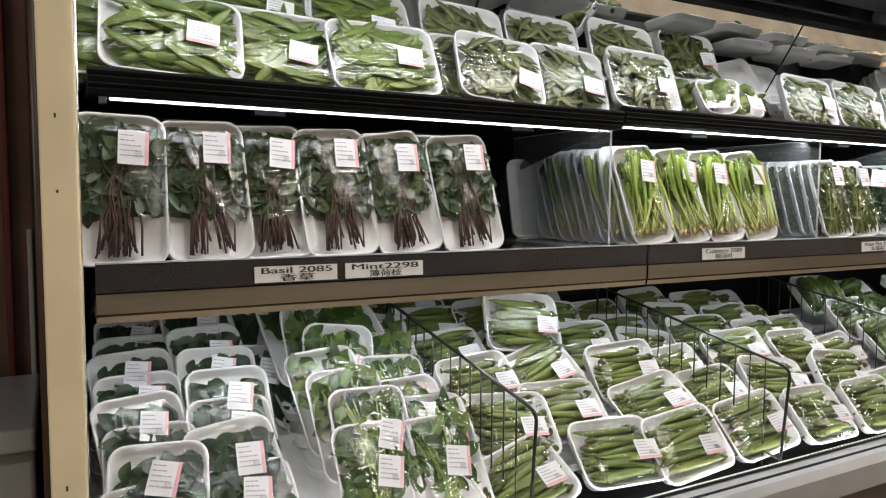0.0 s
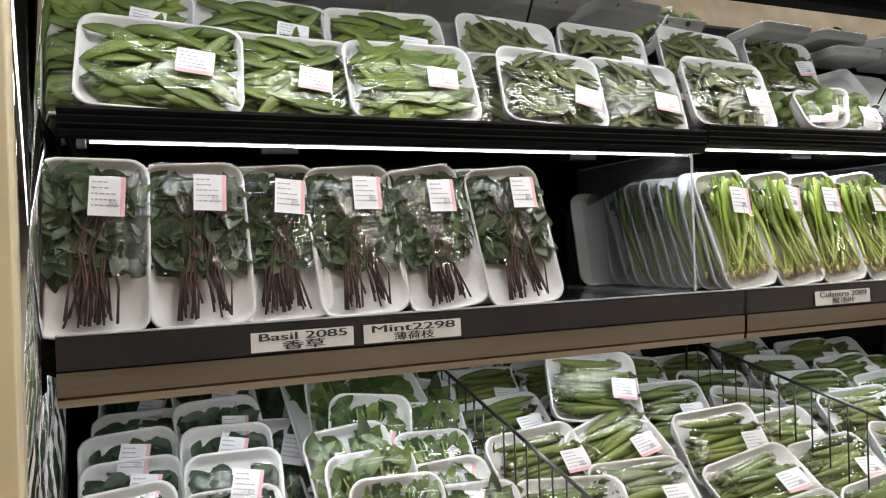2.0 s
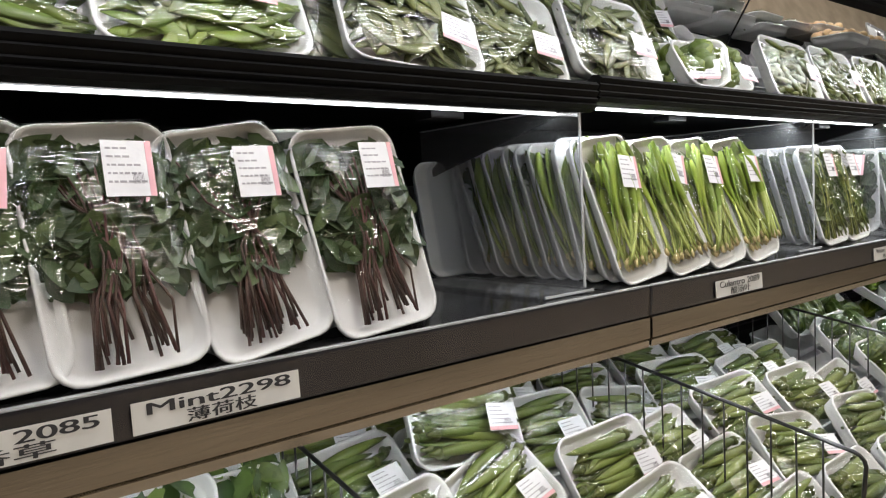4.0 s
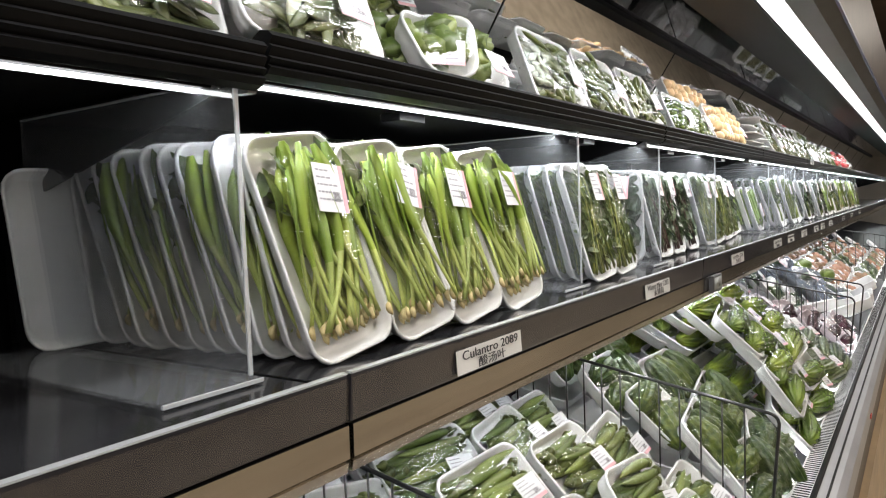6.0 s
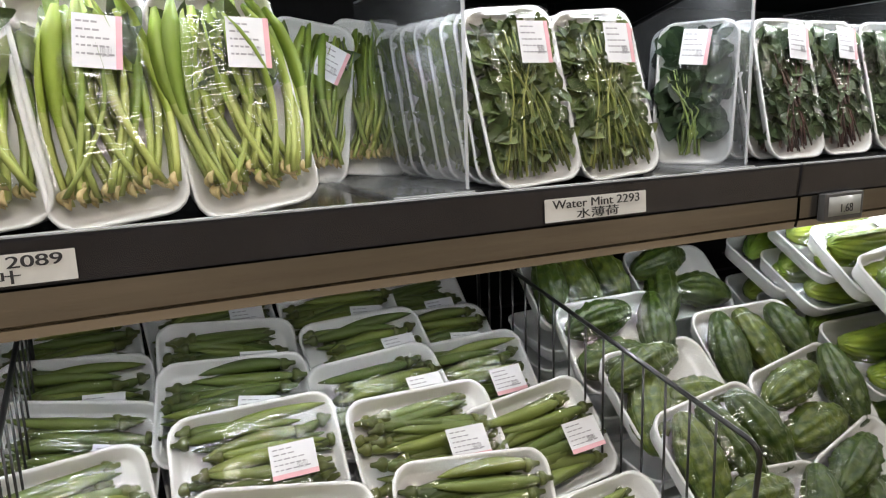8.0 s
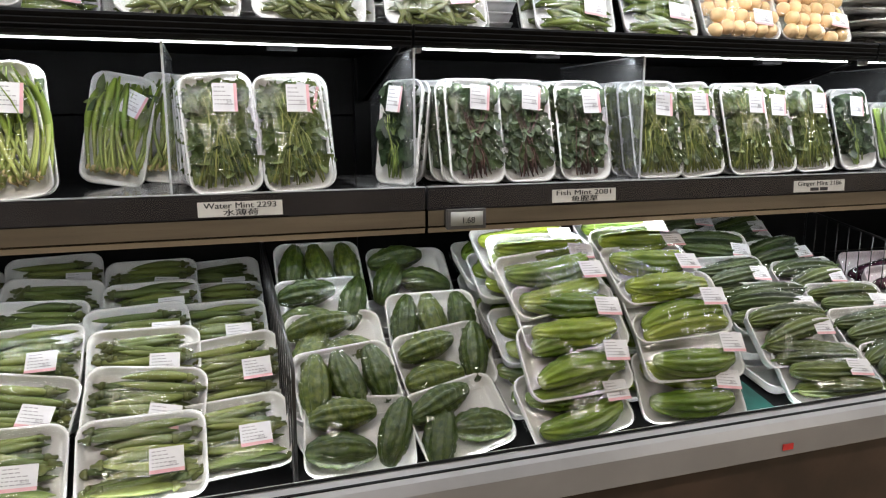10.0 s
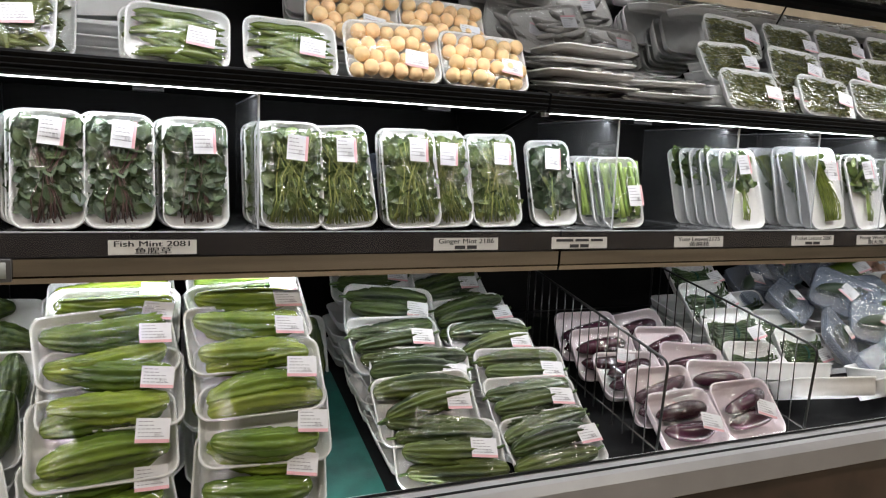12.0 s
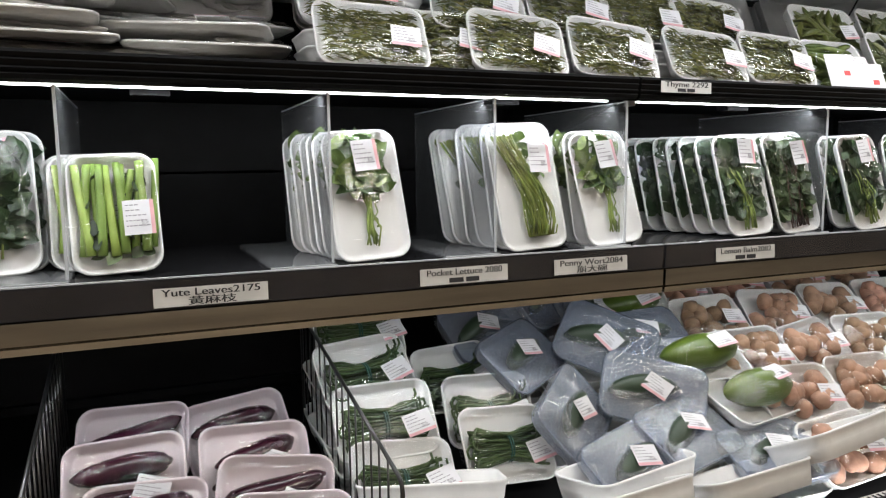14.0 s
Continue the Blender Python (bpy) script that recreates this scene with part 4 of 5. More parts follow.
def fill_thyme(p, w, l, h, rng, v):
    bm = bmesh.new()
    for i in range(900):
        x, y = rng.uniform(-0.41, 0.41) * w, l * rng.uniform(0.12, 0.88)
        ln, a, z = rng.uniform(0.02, 0.045), rng.uniform(0, 6.3), 0.011 + (h - 0.006) * i / 900
        dx, dy = math.cos(a) * ln / 2, math.sin(a) * ln / 4
        nx, ny = -dy * 0.10, dx * 0.10
        q = [bm.verts.new(c) for c in ((x - dx, y - dy, z), (x + nx, y + ny, z + 0.003), (x + dx, y + dy, z + 0.001), (x - nx, y - ny, z + 0.0005))]
        bm.faces.new(q)
    stuff(part("thyme_heap", bm, THYME, p, "wiry heap of thyme sprigs"))


def fill_celery(p, w, l, h, rng, v):
    def stalk(i):
        bm = bmesh.new()
        rings = []
        for s in range(6):
            k = s / 5
            rw = 0.0078 * (1 - 0.2 * k)
            rings.append([(rw * math.cos(a) + 0.002 * math.sin(k * 3 + i), k * 0.145, 0.006 * math.sin(a) + (0.004 if math.sin(a) < -0.5 else 0)) for a in (j * math.pi / 4 for j in range(8))])
        return finish(rings_mesh(bm, rings), "stalk", CELERY)
    ms = [shared(("cel", i), lambda i=i: stalk(i)) for i in range(3)]
    for i in range(11):
        part("stalk", rng.choice(ms), None, p, m=pose((i - 5) * 0.0092 + rng.gauss(0, 0.004), l * 0.13 + rng.uniform(0, 0.014), 0.014 + (i % 2) * 0.008, rng.uniform(-2, 2), rng.uniform(-40, 40), rng.gauss(0, 7)))
    stuff(part("foliage", leaves_bm(rng, 24, w * 0.8, l * 0.12, l * 0.9, 0.012, h + 0.004, 0.03, 0.6), LEAF_DARK, p))


def fill_none(p, w, l, h, rng, v):
    pass


def fill_flat(p, w, l, h, rng, v):
    me = shared("flatveg", lambda: finish(spindle(0.11, 0.014, 0.3, 8, 8, 0.012, 0.5, tip=0.2, wart=0.3), "root_slice", FLATVEG))
    for i in range(12):
        part("root_slice", me, None, p, m=pose(rng.uniform(-0.07, 0.07), l * rng.uniform(0.2, 0.8), 0.012 + 0.0008 * i, rng.uniform(-30, 30), 0, rng.gauss(0, 25)))


def fill_galangal(p, w, l, h, rng, v):
    me = shared("artich", lambda: finish(spindle(0.05, 0.019, 0.45, 12, 10, 0.004, 0.9, 6, 0.12, 0.6, 0.4), "bud", OKRA))
    put_pieces(p, "bud", [me], rng, 18, w, l, 0.018, h + 0.012, (0, 60, 120), 30, 0.34, 0.3)


# kind: width, length, height, film rise, filling, what it is, category, tray material, film, label spot, variants
KINDS = {
    "basil": (0.146, 0.250, 0.020, 0.022, herb(LEAF_DARK, STEM_PURPLE, 230, 0.050, 0.36, 0.0018, 28, 0.88, 0.46, 0.60, top=0.90, wide=0.88), "white foam tray of basil with purple stalks under cling film", "herb pack", FOAM, WRAP, (0.02, 0.74, -8), 4),
    "mint": (0.137, 0.238, 0.018, 0.019, herb(LEAF_MINT, STEM_OLIVE, 440, 0.034, 0.15, 0.0017, 50, 0.88, 0.5, 0.95, wide=0.90), "white foam tray of leafy green mint under cling film", "herb pack", FOAM, WRAP, (0.012, 0.76, -5), 4),
    "fishmint": (0.130, 0.236, 0.018, 0.014, herb(LEAF_DARK, STEM_PURPLE, 280, 0.036, 0.16, 0.0016, 26, 0.8, 0.62, 0.6, wide=0.90), "white foam tray of dark green herb leaves under cling film", "herb pack", FOAM, WRAP, (0.012, 0.78, -4), 4),
    "darkherb": (0.132, 0.230, 0.018, 0.014, herb(LEAF_DEEP, STEM_GREEN, 150, 0.044, 0.22, 0.0018, 16, 0.7, 0.6, 0.3), "white foam tray of deep green leaves under cling film", "herb pack", FOAM, WRAP, (0.005, 0.80, -4), 4),
    "culantro": (0.135, 0.250, 0.020, 0.012, fill_culantro, "white foam tray of long bright culantro leaves under cling film", "herb pack", FOAM, WRAP, (0.025, 0.72, -16), 4),
    "blank": (0.130, 0.225, 0.024, 0.002, fill_none, "empty white foam tray standing at the back of the shelf", "foam tray", FOAM, None, None, 1),
    "boat": (0.140, 0.250, 0.046, 0.002, fill_none, "deep empty white foam tray propped at the front of the well", "foam tray", FOAM, None, None, 1),
    "spare": (0.185, 0.145, 0.026, 0.002, fill_none, "empty foam tray added flat as filler beneath or behind packs", "foam tray", FOAM, None, None, 1),
    "yute": (0.136, 0.234, 0.016, 0.010, fill_yute, "white foam tray with a slim bunch of leaves on stalks", "herb pack", FOAM, WRAP, (0.0, 0.80, -4), 3),
    "cress": (0.142, 0.250, 0.016, 0.012, fill_cress, "white foam tray of thin curling green stalks under cling film", "herb pack", FOAM, WRAP, (0.03, 0.70, -6), 3),
    "celery": (0.130, 0.192, 0.020, 0.008, fill_celery, "white foam tray of short pale green stalks under cling film", "vegetable pack", FOAM, WRAP, (0.026, 0.42, -3), 2),
    "snowpea": (0.235, 0.162, 0.026, 0.012, fill_snowpea, "white foam tray of bright green snow peas under cling film", "pea pack", FOAM, WRAP, (0.045, 0.45, -6), 3),
    "bean": (0.215, 0.168, 0.026, 0.012, fill_beans, "white foam tray of dull green flat beans under cling film", "bean pack", FOAM, WRAP, (0.05, 0.34, -6), 3),
    "snap": (0.225, 0.160, 0.026, 0.012, fill_snap, "white foam tray of plump sugar snap peas under cling film", "pea pack", FOAM, WRAP, (0.05, 0.42, -4), 3),
    "chilli": (0.200, 0.135, 0.022, 0.010, fill_chilli, "white foam tray of green chillies under cling film", "chilli pack", FOAM, WRAP, (0.045, 0.45, -4), 2),
    "bud": (0.230, 0.110, 0.030, 0.010, fill_galangal, "foam tray of knobbly green buds under cling film", "vegetable pack", FOAM, WRAP, (0.07, 0.35, -4), 1),
    "yolk": (0.225, 0.150, 0.028, 0.012, fill_yolk, "clear pack of round peeled orange-yellow fruit", "fruit pack", FOAM, WRAP, (0.055, 0.35, -3), 2),
    "redfruit": (0.215, 0.150, 0.028, 0.016, fill_redfruit, "white foam tray of small red fruit under cling film", "fruit pack", FOAM, WRAP, (0.055, 0.35, -3), 2),
    "flat": (0.265, 0.150, 0.009, 0.012, fill_flat, "flat foam tray of pale sliced vegetable in film", "vegetable pack", FOAM_PALE, WRAP, (0.05, 0.5, 4), 2),
    "thyme": (0.205, 0.140, 0.022, 0.013, fill_thyme, "white foam tray of wiry thyme sprigs under cling film", "herb pack", FOAM, WRAP, (0.045, 0.40, -8), 3),
    "okra": (0.205, 0.150, 0.028, 0.017, fill_okra, "white foam tray of green okra pods under cling film", "okra pack", FOAM, WRAP, (0.04, 0.40, -5), 4),
    "smallmelon": (0.200, 0.150, 0.028, 0.024, fill_smallmelon, "foam tray of small warty bitter melons under cling film", "bitter melon pack", FOAM, WRAP, None, 3),
    "melon": (0.235, 0.155, 0.028, 0.026, fill_melon, "white foam tray of two long bitter melons under cling film", "bitter melon pack", FOAM, WRAP, (0.072, 0.46, -6), 4),
    "gourd": (0.230, 0.150, 0.026, 0.020, fill_gourd, "foam tray of dark ridged gourds under cling film", "gourd pack", FOAM, WRAP, (0.062, 0.46, -6), 4),
    "eggplant": (0.190, 0.150, 0.028, 0.014, fill_eggplant, "pinkish foam tray of slim purple eggplants under cling film", "eggplant pack", FOAM_PINK, WRAP, (0.035, 0.40, -20), 3),
    "longbean": (0.190, 0.150, 0.024, 0.012, fill_longbean, "foam tray of coiled dark green long beans under cling film", "long bean pack", FOAM, WRAP, (0.055, 0.34, 12), 3),
    "papaya": (0.225, 0.140, 0.026, 0.055, fill_papaya, "foam tray with one green papaya under cling film", "papaya pack", FOAM, WRAP, (0.03, 0.45, 10), 2),
    "bagged": (0.215, 0.150, 0.028, 0.008, fill_bagged, "grey foam tray in a cloudy bluish plastic bag", "bagged pack", FOAM_GREY, BAG, (0.0, 0.5, -25), 2),
    "mushroom": (0.205, 0.145, 0.028, 0.012, fill_mush, "foam tray of brown mushrooms under cling film", "mushroom pack", FOAM, WRAP, (0.05, 0.4, -4), 3),
    "greens": (0.150, 0.200, 0.024, 0.014, herb(LEAF_DEEP, STEM_GREEN, 190, 0.046, 0.08, 0.0018, 8, 0.6, 0.62, 0.3, top=0.82), "white foam tray of dark leafy greens under cling film", "greens pack", FOAM, WRAP, (0.01, 0.62, -10), 4),
    "shoots": (0.150, 0.215, 0.024, 0.016, fill_shoots, "white foam tray of pale green pea shoots under cling film", "greens pack", FOAM, WRAP, (0.02, 0.52, -12), 4),
    "bunch": (0.150, 0.235, 0.022, 0.014, fill_bunch_white, "white foam tray with one tied bunch of bright leaves", "greens pack", FOAM, WRAP, None, 2),
}
BUILT, COUNT = {}, {}


def pack(kind, x, y, z, tilt=75.0, yaw=0.0, spin=0.0, scale=1.0, variant=None):
    """Sets one pack down: its lower back edge at (x, y, z), tilt degrees up from lying flat."""
    w, l, h, bulge, fill, text, cat, foam, film, lab, nv = KINDS[kind]
    i = COUNT.get(kind, 0)
    COUNT[kind] = i + 1
    v = i % nv if variant is None else variant
    m = pose(x, y, z, 0, 0, yaw) @ pose(0, 0, 0, tilt, 0, 0) @ pose(0, 0, 0, 0, 0, spin)
    if (kind, v) in BUILT:
        return copy_thing(BUILT[kind, v], m)
    rng = random.Random(kind + str(v))
    p = tagged(new(cat.replace(" ", "_")), text, cat, "packs of " + kind)
    part("tray", shared(("tray", w, l, h, foam.name), lambda: finish(tray_bm(w, l, h), "tray", foam)), None, p, "white foam tray")
    fill(p, w, l, h, rng, v)
    if film:
        part("film", film_bm(w, l, h, bulge, v + len(kind) * 7, 0.0030), film, p, "creased clear film")
    if lab:
        lx, ly, ls = lab[0] + rng.gauss(0, 0.006), lab[1] * l + rng.gauss(0, 0.005), lab[2] + rng.gauss(0, 4)
        tall = l > w
        label_on(p, lx, ly, film_height(w, l, h, bulge, max(0, abs(lx) - 0.012), l / 2 + math.copysign(max(0, abs(ly - l / 2) - 0.012), ly - l / 2)) + (0.009 if film is BAG else 0.0035), ls, *((0.045, 0.055) if tall else (0.054, 0.042)), strip_side=tall)
    p.matrix_basis = m
    BUILT[kind, v] = p
    return p


# ---- lower shelf: herbs ----
SZ = 1.2465
PR = random.Random(11)


def column(kind, x, n=1, y=0.075, dy=0.036, tilt=75.0, spin=0.0, sx=0.0, yaw=0.0, last=0):
    """Packs standing one behind the other from the shelf's front; the last few may be empty trays."""
    for i in range(n):
        k = "blank" if i >= n - last else kind
        pack(k, x + sx * i + (PR.gauss(0, 0.003) if i else 0), y + dy * i, SZ, tilt + (PR.gauss(0, 1.5) if i else 0), yaw + (PR.gauss(0, 2) if i else 0), spin * (1 if i == 0 else 0.5))


column("basil", -1.090, 1, 0.036, tilt=77, spin=-1)
column("basil", -0.946, 2, 0.050, tilt=74, spin=2)
column("basil", -0.826, 2, 0.068, tilt=74, spin=3)
column("basil", -0.704, 2, 0.062, tilt=74, spin=3)
column("basil", -0.558, 2, 0.066, tilt=75, spin=9)
column("basil", -0.420, 1, 0.060, tilt=75, spin=5)
column("basil", -0.500, 1, 0.120, tilt=76, spin=4)
column("culantro", 0.096, 9, 0.072, 0.034, 74, 7, -0.0045)
pack("blank", 0.050, 0.392, SZ, 78, -3, 0)
pack("blank", -0.010, 0.432, SZ, 79, -4, 1)
column("culantro", 0.231, 3, 0.072, 0.040, 73, 7, -0.006)
column("culantro", 0.355, 3, 0.072, 0.040, 73, 7, -0.006)
column("culantro", 0.492, 2, 0.074, 0.040, 74, 8, -0.008)
column("culantro", 0.612, 1, 0.375, tilt=78, spin=-10)
column("culantro", 0.728, 1, 0.400, tilt=80, spin=-6)
column("mint", 0.852, 8, 0.085, 0.036, 75, 4, -0.004)
column("mint", 0.990, 3, 0.090, 0.030, 75, 4, 0.006)
pack("darkherb", 1.222, 0.185, SZ, 83, -62, 0)
pack("darkherb", 1.258, 0.245, SZ, 83, -64, 0)
column("fishmint", 1.382, 4, 0.125, 0.036, 76, 0, -0.012)
column("fishmint", 1.508, 3, 0.127, 0.036, 75, 0, -0.008)
column("fishmint", 1.652, 4, 0.127, 0.036, 75, 0, -0.008)
column("mint", 1.850, 4, 0.125, 0.036, 76, 0, -0.010)
column("mint", 1.975, 1, 0.125, tilt=74, spin=5)
column("mint", 2.135, 3, 0.135, 0.036, 75, 2)
column("mint", 2.225, 1, 0.150, tilt=75, spin=3)
column("mint", 2.368, 2, 0.165, 0.036, 75, 2)
column("darkherb", 2.550, 2, 0.190, 0.036, 75, 3)
column("celery", 2.725, 4, 0.135, 0.030, 74, 2, -0.016)
column("yute", 3.130, 6, 0.105, 0.034, 74, 3, -0.008)
column("cress", 3.452, 6, 0.105, 0.034, 75, 3, -0.010)
column("yute", 3.640, 3, 0.107, 0.036, 75, 5, -0.008)
column("darkherb", 4.000, 7, 0.105, 0.038, 75, 3, -0.012)
column("fishmint", 4.150, 4, 0.105, 0.038, 75, 4, -0.008)
fx = 4.36
FAR = ("yute", "mint", "darkherb", "culantro", "fishmint", "celery", "cress")
while fx < 7.2:
    column(FAR[int(fx * 7) % 7], fx, 2, 0.082, 0.05, 75, PR.gauss(2, 2), -0.010)
    fx += PR.choice((0.15, 0.17, 0.22))
pack("bagged", 2.16, 0.34, SZ + 0.03, 70, 0, 8)

# ---- upper shelf: peas, beans, fruit, thyme ----
UZ = 1.5685


def top(kind, x, row=0, tilt=68.0, spin=0.0, yaw=0.0, y=None):
    """A pack on the upper shelf; the rows behind stand higher, on trays laid flat beneath them."""
    yy = (0.135, 0.240, 0.340)[row] if y is None else y
    base = UZ - (0.012 if x < 0 else 0.0)
    zz = base + 0.088 * row
    if row:
        zb = base
        while zb < zz - 0.030:
            pack("spare", x + PR.gauss(0, 0.004), yy - 0.03, zb, 0.0)
            zb += 0.028
    pack(kind, x, yy, zz, tilt + PR.gauss(0, 1.5), yaw, spin)


for x, row, spin, y in ((-0.995, 0, -3, 0.105), (-0.805, 0, -2, 0.135), (-0.590, 0, 1, 0.110), (-1.085, 0, 0, 0.165), (-0.690, 0, 2, 0.170), (-1.06, 1, -3, 0.205), (-0.83, 1, -4, 0.215), (-0.60, 1, 1, 0.215)):
    top("snowpea", x, row, 66, spin, y=y)
for x, row, spin, y in ((-0.325, 0, -5, 0.105), (-0.110, 0, -4, 0.140), (0.105, 0, -3, 0.115), (-0.36, 0, 0, 0.165), (-0.36, 1, -4, 0.205), (-0.13, 1, -3, 0.215), (0.115, 1, -5, 0.205)):
    top("bean", x, row, 68, spin, y=y)
top("bud", 0.415, 0, 60, 0, y=0.115)
top("bud", 0.325, 0, 62, 0, -48, y=0.165)
# Stacks added: they stand for tray backs reflected in the slanted mirror.
SR = random.Random(21)
for sx in (0.34, 0.52, 0.71, 0.90, 1.09, 1.28, 1.47):
    for sl in range(SR.choice((3, 4, 5))):
        pack("spare", sx + SR.gauss(0, 0.012), 0.30 + 0.004 * sl + SR.gauss(0, 0.006), UZ + 0.001 + 0.026 * sl, 8 + SR.gauss(0, 3), SR.gauss(0, 5))
top("chilli", 0.53, 0, 66, -3, y=0.27)
top("chilli", 0.735, 0, 66, 2, y=0.28)
pack("snap", 0.50, 0.34, UZ + 0.135, 70, 0, -2)
for x, spin in ((0.780, -3), (1.025, -3), (1.290, -1)):
    top("snap", x, 0, 68, spin)
for x in (1.06, 1.32):
    top("snap", x, 0, 68, 0, y=0.195)
top("chilli", 1.618, 0, 68, -2)
top("chilli", 1.610, 0, 70, 2, y=0.19)
top("chilli", 1.845, 0, 66, -1)
for x, row in ((2.075, 0), (2.302, 0), (2.00, 1), (2.235, 1)):
    top("yolk", x, row, 66, PR.gauss(0, 1))
FR = random.Random(8)
for fx, fy, n, turn in ((2.60, 0.10, 5, 0), (2.85, 0.13, 3, -14), (2.66, 0.26, 5, 6), (2.90, 0.29, 4, -6)):
    for i in range(n):
        pack("flat", fx + FR.gauss(0, 0.018), fy + FR.gauss(0, 0.010), UZ + 0.002 + i * 0.031, 4 + FR.gauss(0, 3), turn + FR.gauss(0, 8), 0)
for x, row, spin in ((3.145, 0, -2), (3.430, 0, -5), (3.648, 0, -6), (3.892, 0, -5), (4.100, 0, -4), (3.300, 0, 0), (3.135, 1, 2), (3.385, 1, -5), (3.600, 1, -4), (3.790, 1, 0), (3.975, 1, -4), (3.20, 2, -4), (3.44, 2, -3), (3.66, 2, -3), (3.90, 2, -3)):
    top("thyme", x, row, 62, spin, y=0.165 if x == 3.300 else (0.125, 0.205, 0.280)[row])
fx = 4.30
while fx < 7.2:
    top(PR.choice(("snap", "chilli", "redfruit", "redfruit", "bean", "thyme") if fx > 5.2 else ("thyme", "bean", "snap", "chilli")), fx, 0, 64, PR.gauss(0, 4))
    if PR.random() < 0.6:
        top(PR.choice(("bean", "snap", "thyme")), fx + 0.1, 1, 64, PR.gauss(0, 4))
    fx += 0.245


# ---- well ----
def deck(y):
    return 0.735 + (y + 0.235) * 0.17 / 0.815


def heap(kind, x, ys, lift=0.0, slope=0.0, tilt=42.0, spin=0.0, jit=1.0, yaw=0.0, under=True):
    """A file of packs from the well's front to its back, each leaning on the next; lift and slope raise it on more trays laid beneath."""
    for i, y in enumerate(ys):
        z = deck(y) + 0.004 + min(lift, 0.012 + 0.028 * i) + slope * i
        if under and z - deck(y) > 0.05:
            zb = deck(y) + 0.002
            while zb < z - 0.032:
                pack("spare", x + PR.gauss(0, 0.006), y - 0.01, zb, 12, PR.gauss(0, 4))
                zb += 0.032
        pack(kind, x + PR.gauss(0, 0.006) * jit, y, z, tilt + PR.gauss(0, 3) * jit, yaw + PR.gauss(0, 4) * jit, spin + PR.gauss(0, 4) * jit)


heap("greens", -1.050, (-0.17, -0.11, -0.05, 0.02, 0.09, 0.16, 0.23, 0.31, 0.40), 0.02, 0.012, 44)
heap("greens", -0.910, (-0.16, -0.09, -0.02, 0.05, 0.13, 0.21, 0.30, 0.40), 0.03, 0.014, 46)
heap("greens", -0.800, (0.26, 0.37), 0.06, 0.02, 60)
pack("blank", -0.79, -0.05, deck(-0.05) + 0.02, 20, 8, 0)
pack("blank", -0.80, 0.08, deck(0.08) + 0.02, 22, 4, 0)
heap("shoots", -0.690, (-0.14, -0.08, -0.02, 0.05, 0.13, 0.21), 0.03, 0.014, 52)
heap("shoots", -0.565, (-0.15, -0.10, -0.04, 0.04, 0.12, 0.22), 0.02, 0.012, 50)
pack("bunch", -0.700, 0.25, deck(0.25) + 0.12, 50, 0, 8)
pack("bunch", -0.575, 0.17, deck(0.17) + 0.115, 46, 0, 12)
for x, ys in ((-0.385, (-0.17, -0.06, 0.05, 0.17, 0.29, 0.40)), (-0.185, (-0.15, -0.04, 0.07, 0.18, 0.30, 0.42)), (0.015, (-0.17, -0.07, 0.06, 0.18, 0.30, 0.41))):
    heap("okra", x, ys, 0.060 if x < -0.1 else 0.040, 0.014, 44, 0, 2.2)
pack("okra", -0.215, 0.17, deck(0.17) + 0.17, 62, 0, -8)
for x, ys in ((0.255, (-0.16, -0.04, 0.08, 0.20, 0.31, 0.42)), (0.465, (-0.17, -0.05, 0.07, 0.19, 0.30, 0.42)), (0.680, (-0.18, -0.08, 0.03, 0.14, 0.26, 0.38)), (0.825, (-0.15, 0.02, 0.18, 0.30, 0.42))):
    heap("okra", x, ys, 0.065 if 0.4 < x < 0.7 else 0.035, 0.001, 44, 0, 1.3)
heap("smallmelon", 1.045, (-0.20, -0.11, -0.01, 0.09, 0.23), 0.035, 0.026, 46)
heap("smallmelon", 1.255, (-0.19, -0.08, 0.03, 0.21), 0.035, 0.030, 46)
for x in (1.492, 1.742):
    for y, z, tilt in ((-0.205, 0.765, 50), (-0.180, 0.845, 48), (-0.140, 0.920, 46), (-0.085, 0.985, 42), (-0.020, 1.020, 38), (0.055, 1.040, 34)):
        zb = deck(y + 0.12) + 0.004
        while zb < z - 0.02:
            pack("melon", x + PR.gauss(0, 0.006), y + 0.07 + 0.2 * (z - zb), zb, 30 + PR.gauss(0, 2), PR.gauss(0, 3))
            zb += 0.085
        pack("melon", x + 0.05 * (y + 0.07) + PR.gauss(0, 0.006), y, z, tilt + PR.gauss(0, 3), PR.gauss(0, 4), PR.gauss(0, 3))
pack("gourd", 1.985, 0.36, deck(0.36) + 0.02, 68, 0, 90)
heap("gourd", 2.100, (-0.21, -0.12, -0.03, 0.07, 0.19, 0.34), 0.035, 0.024, 46, -2)
heap("gourd", 2.368, (-0.22, -0.13, -0.03, 0.08, 0.21, 0.36), 0.030, 0.016, 44, 2)
heap("eggplant", 2.722, (-0.20, -0.10, 0.01, 0.12, 0.22), 0.01, 0.002, 46, 0, 1.3)
heap("eggplant", 2.915, (-0.19, -0.09, 0.01, 0.11, 0.21), 0.01, 0.002, 46, 0, 1.3)
heap("longbean", 3.150, (0.0, 0.10, 0.20, 0.29), 0.02, 0.045, 50, 0, 1.0)
heap("longbean", 3.375, (0.05, 0.15, 0.27), 0.01, 0.014, 54, 0, 1.0)
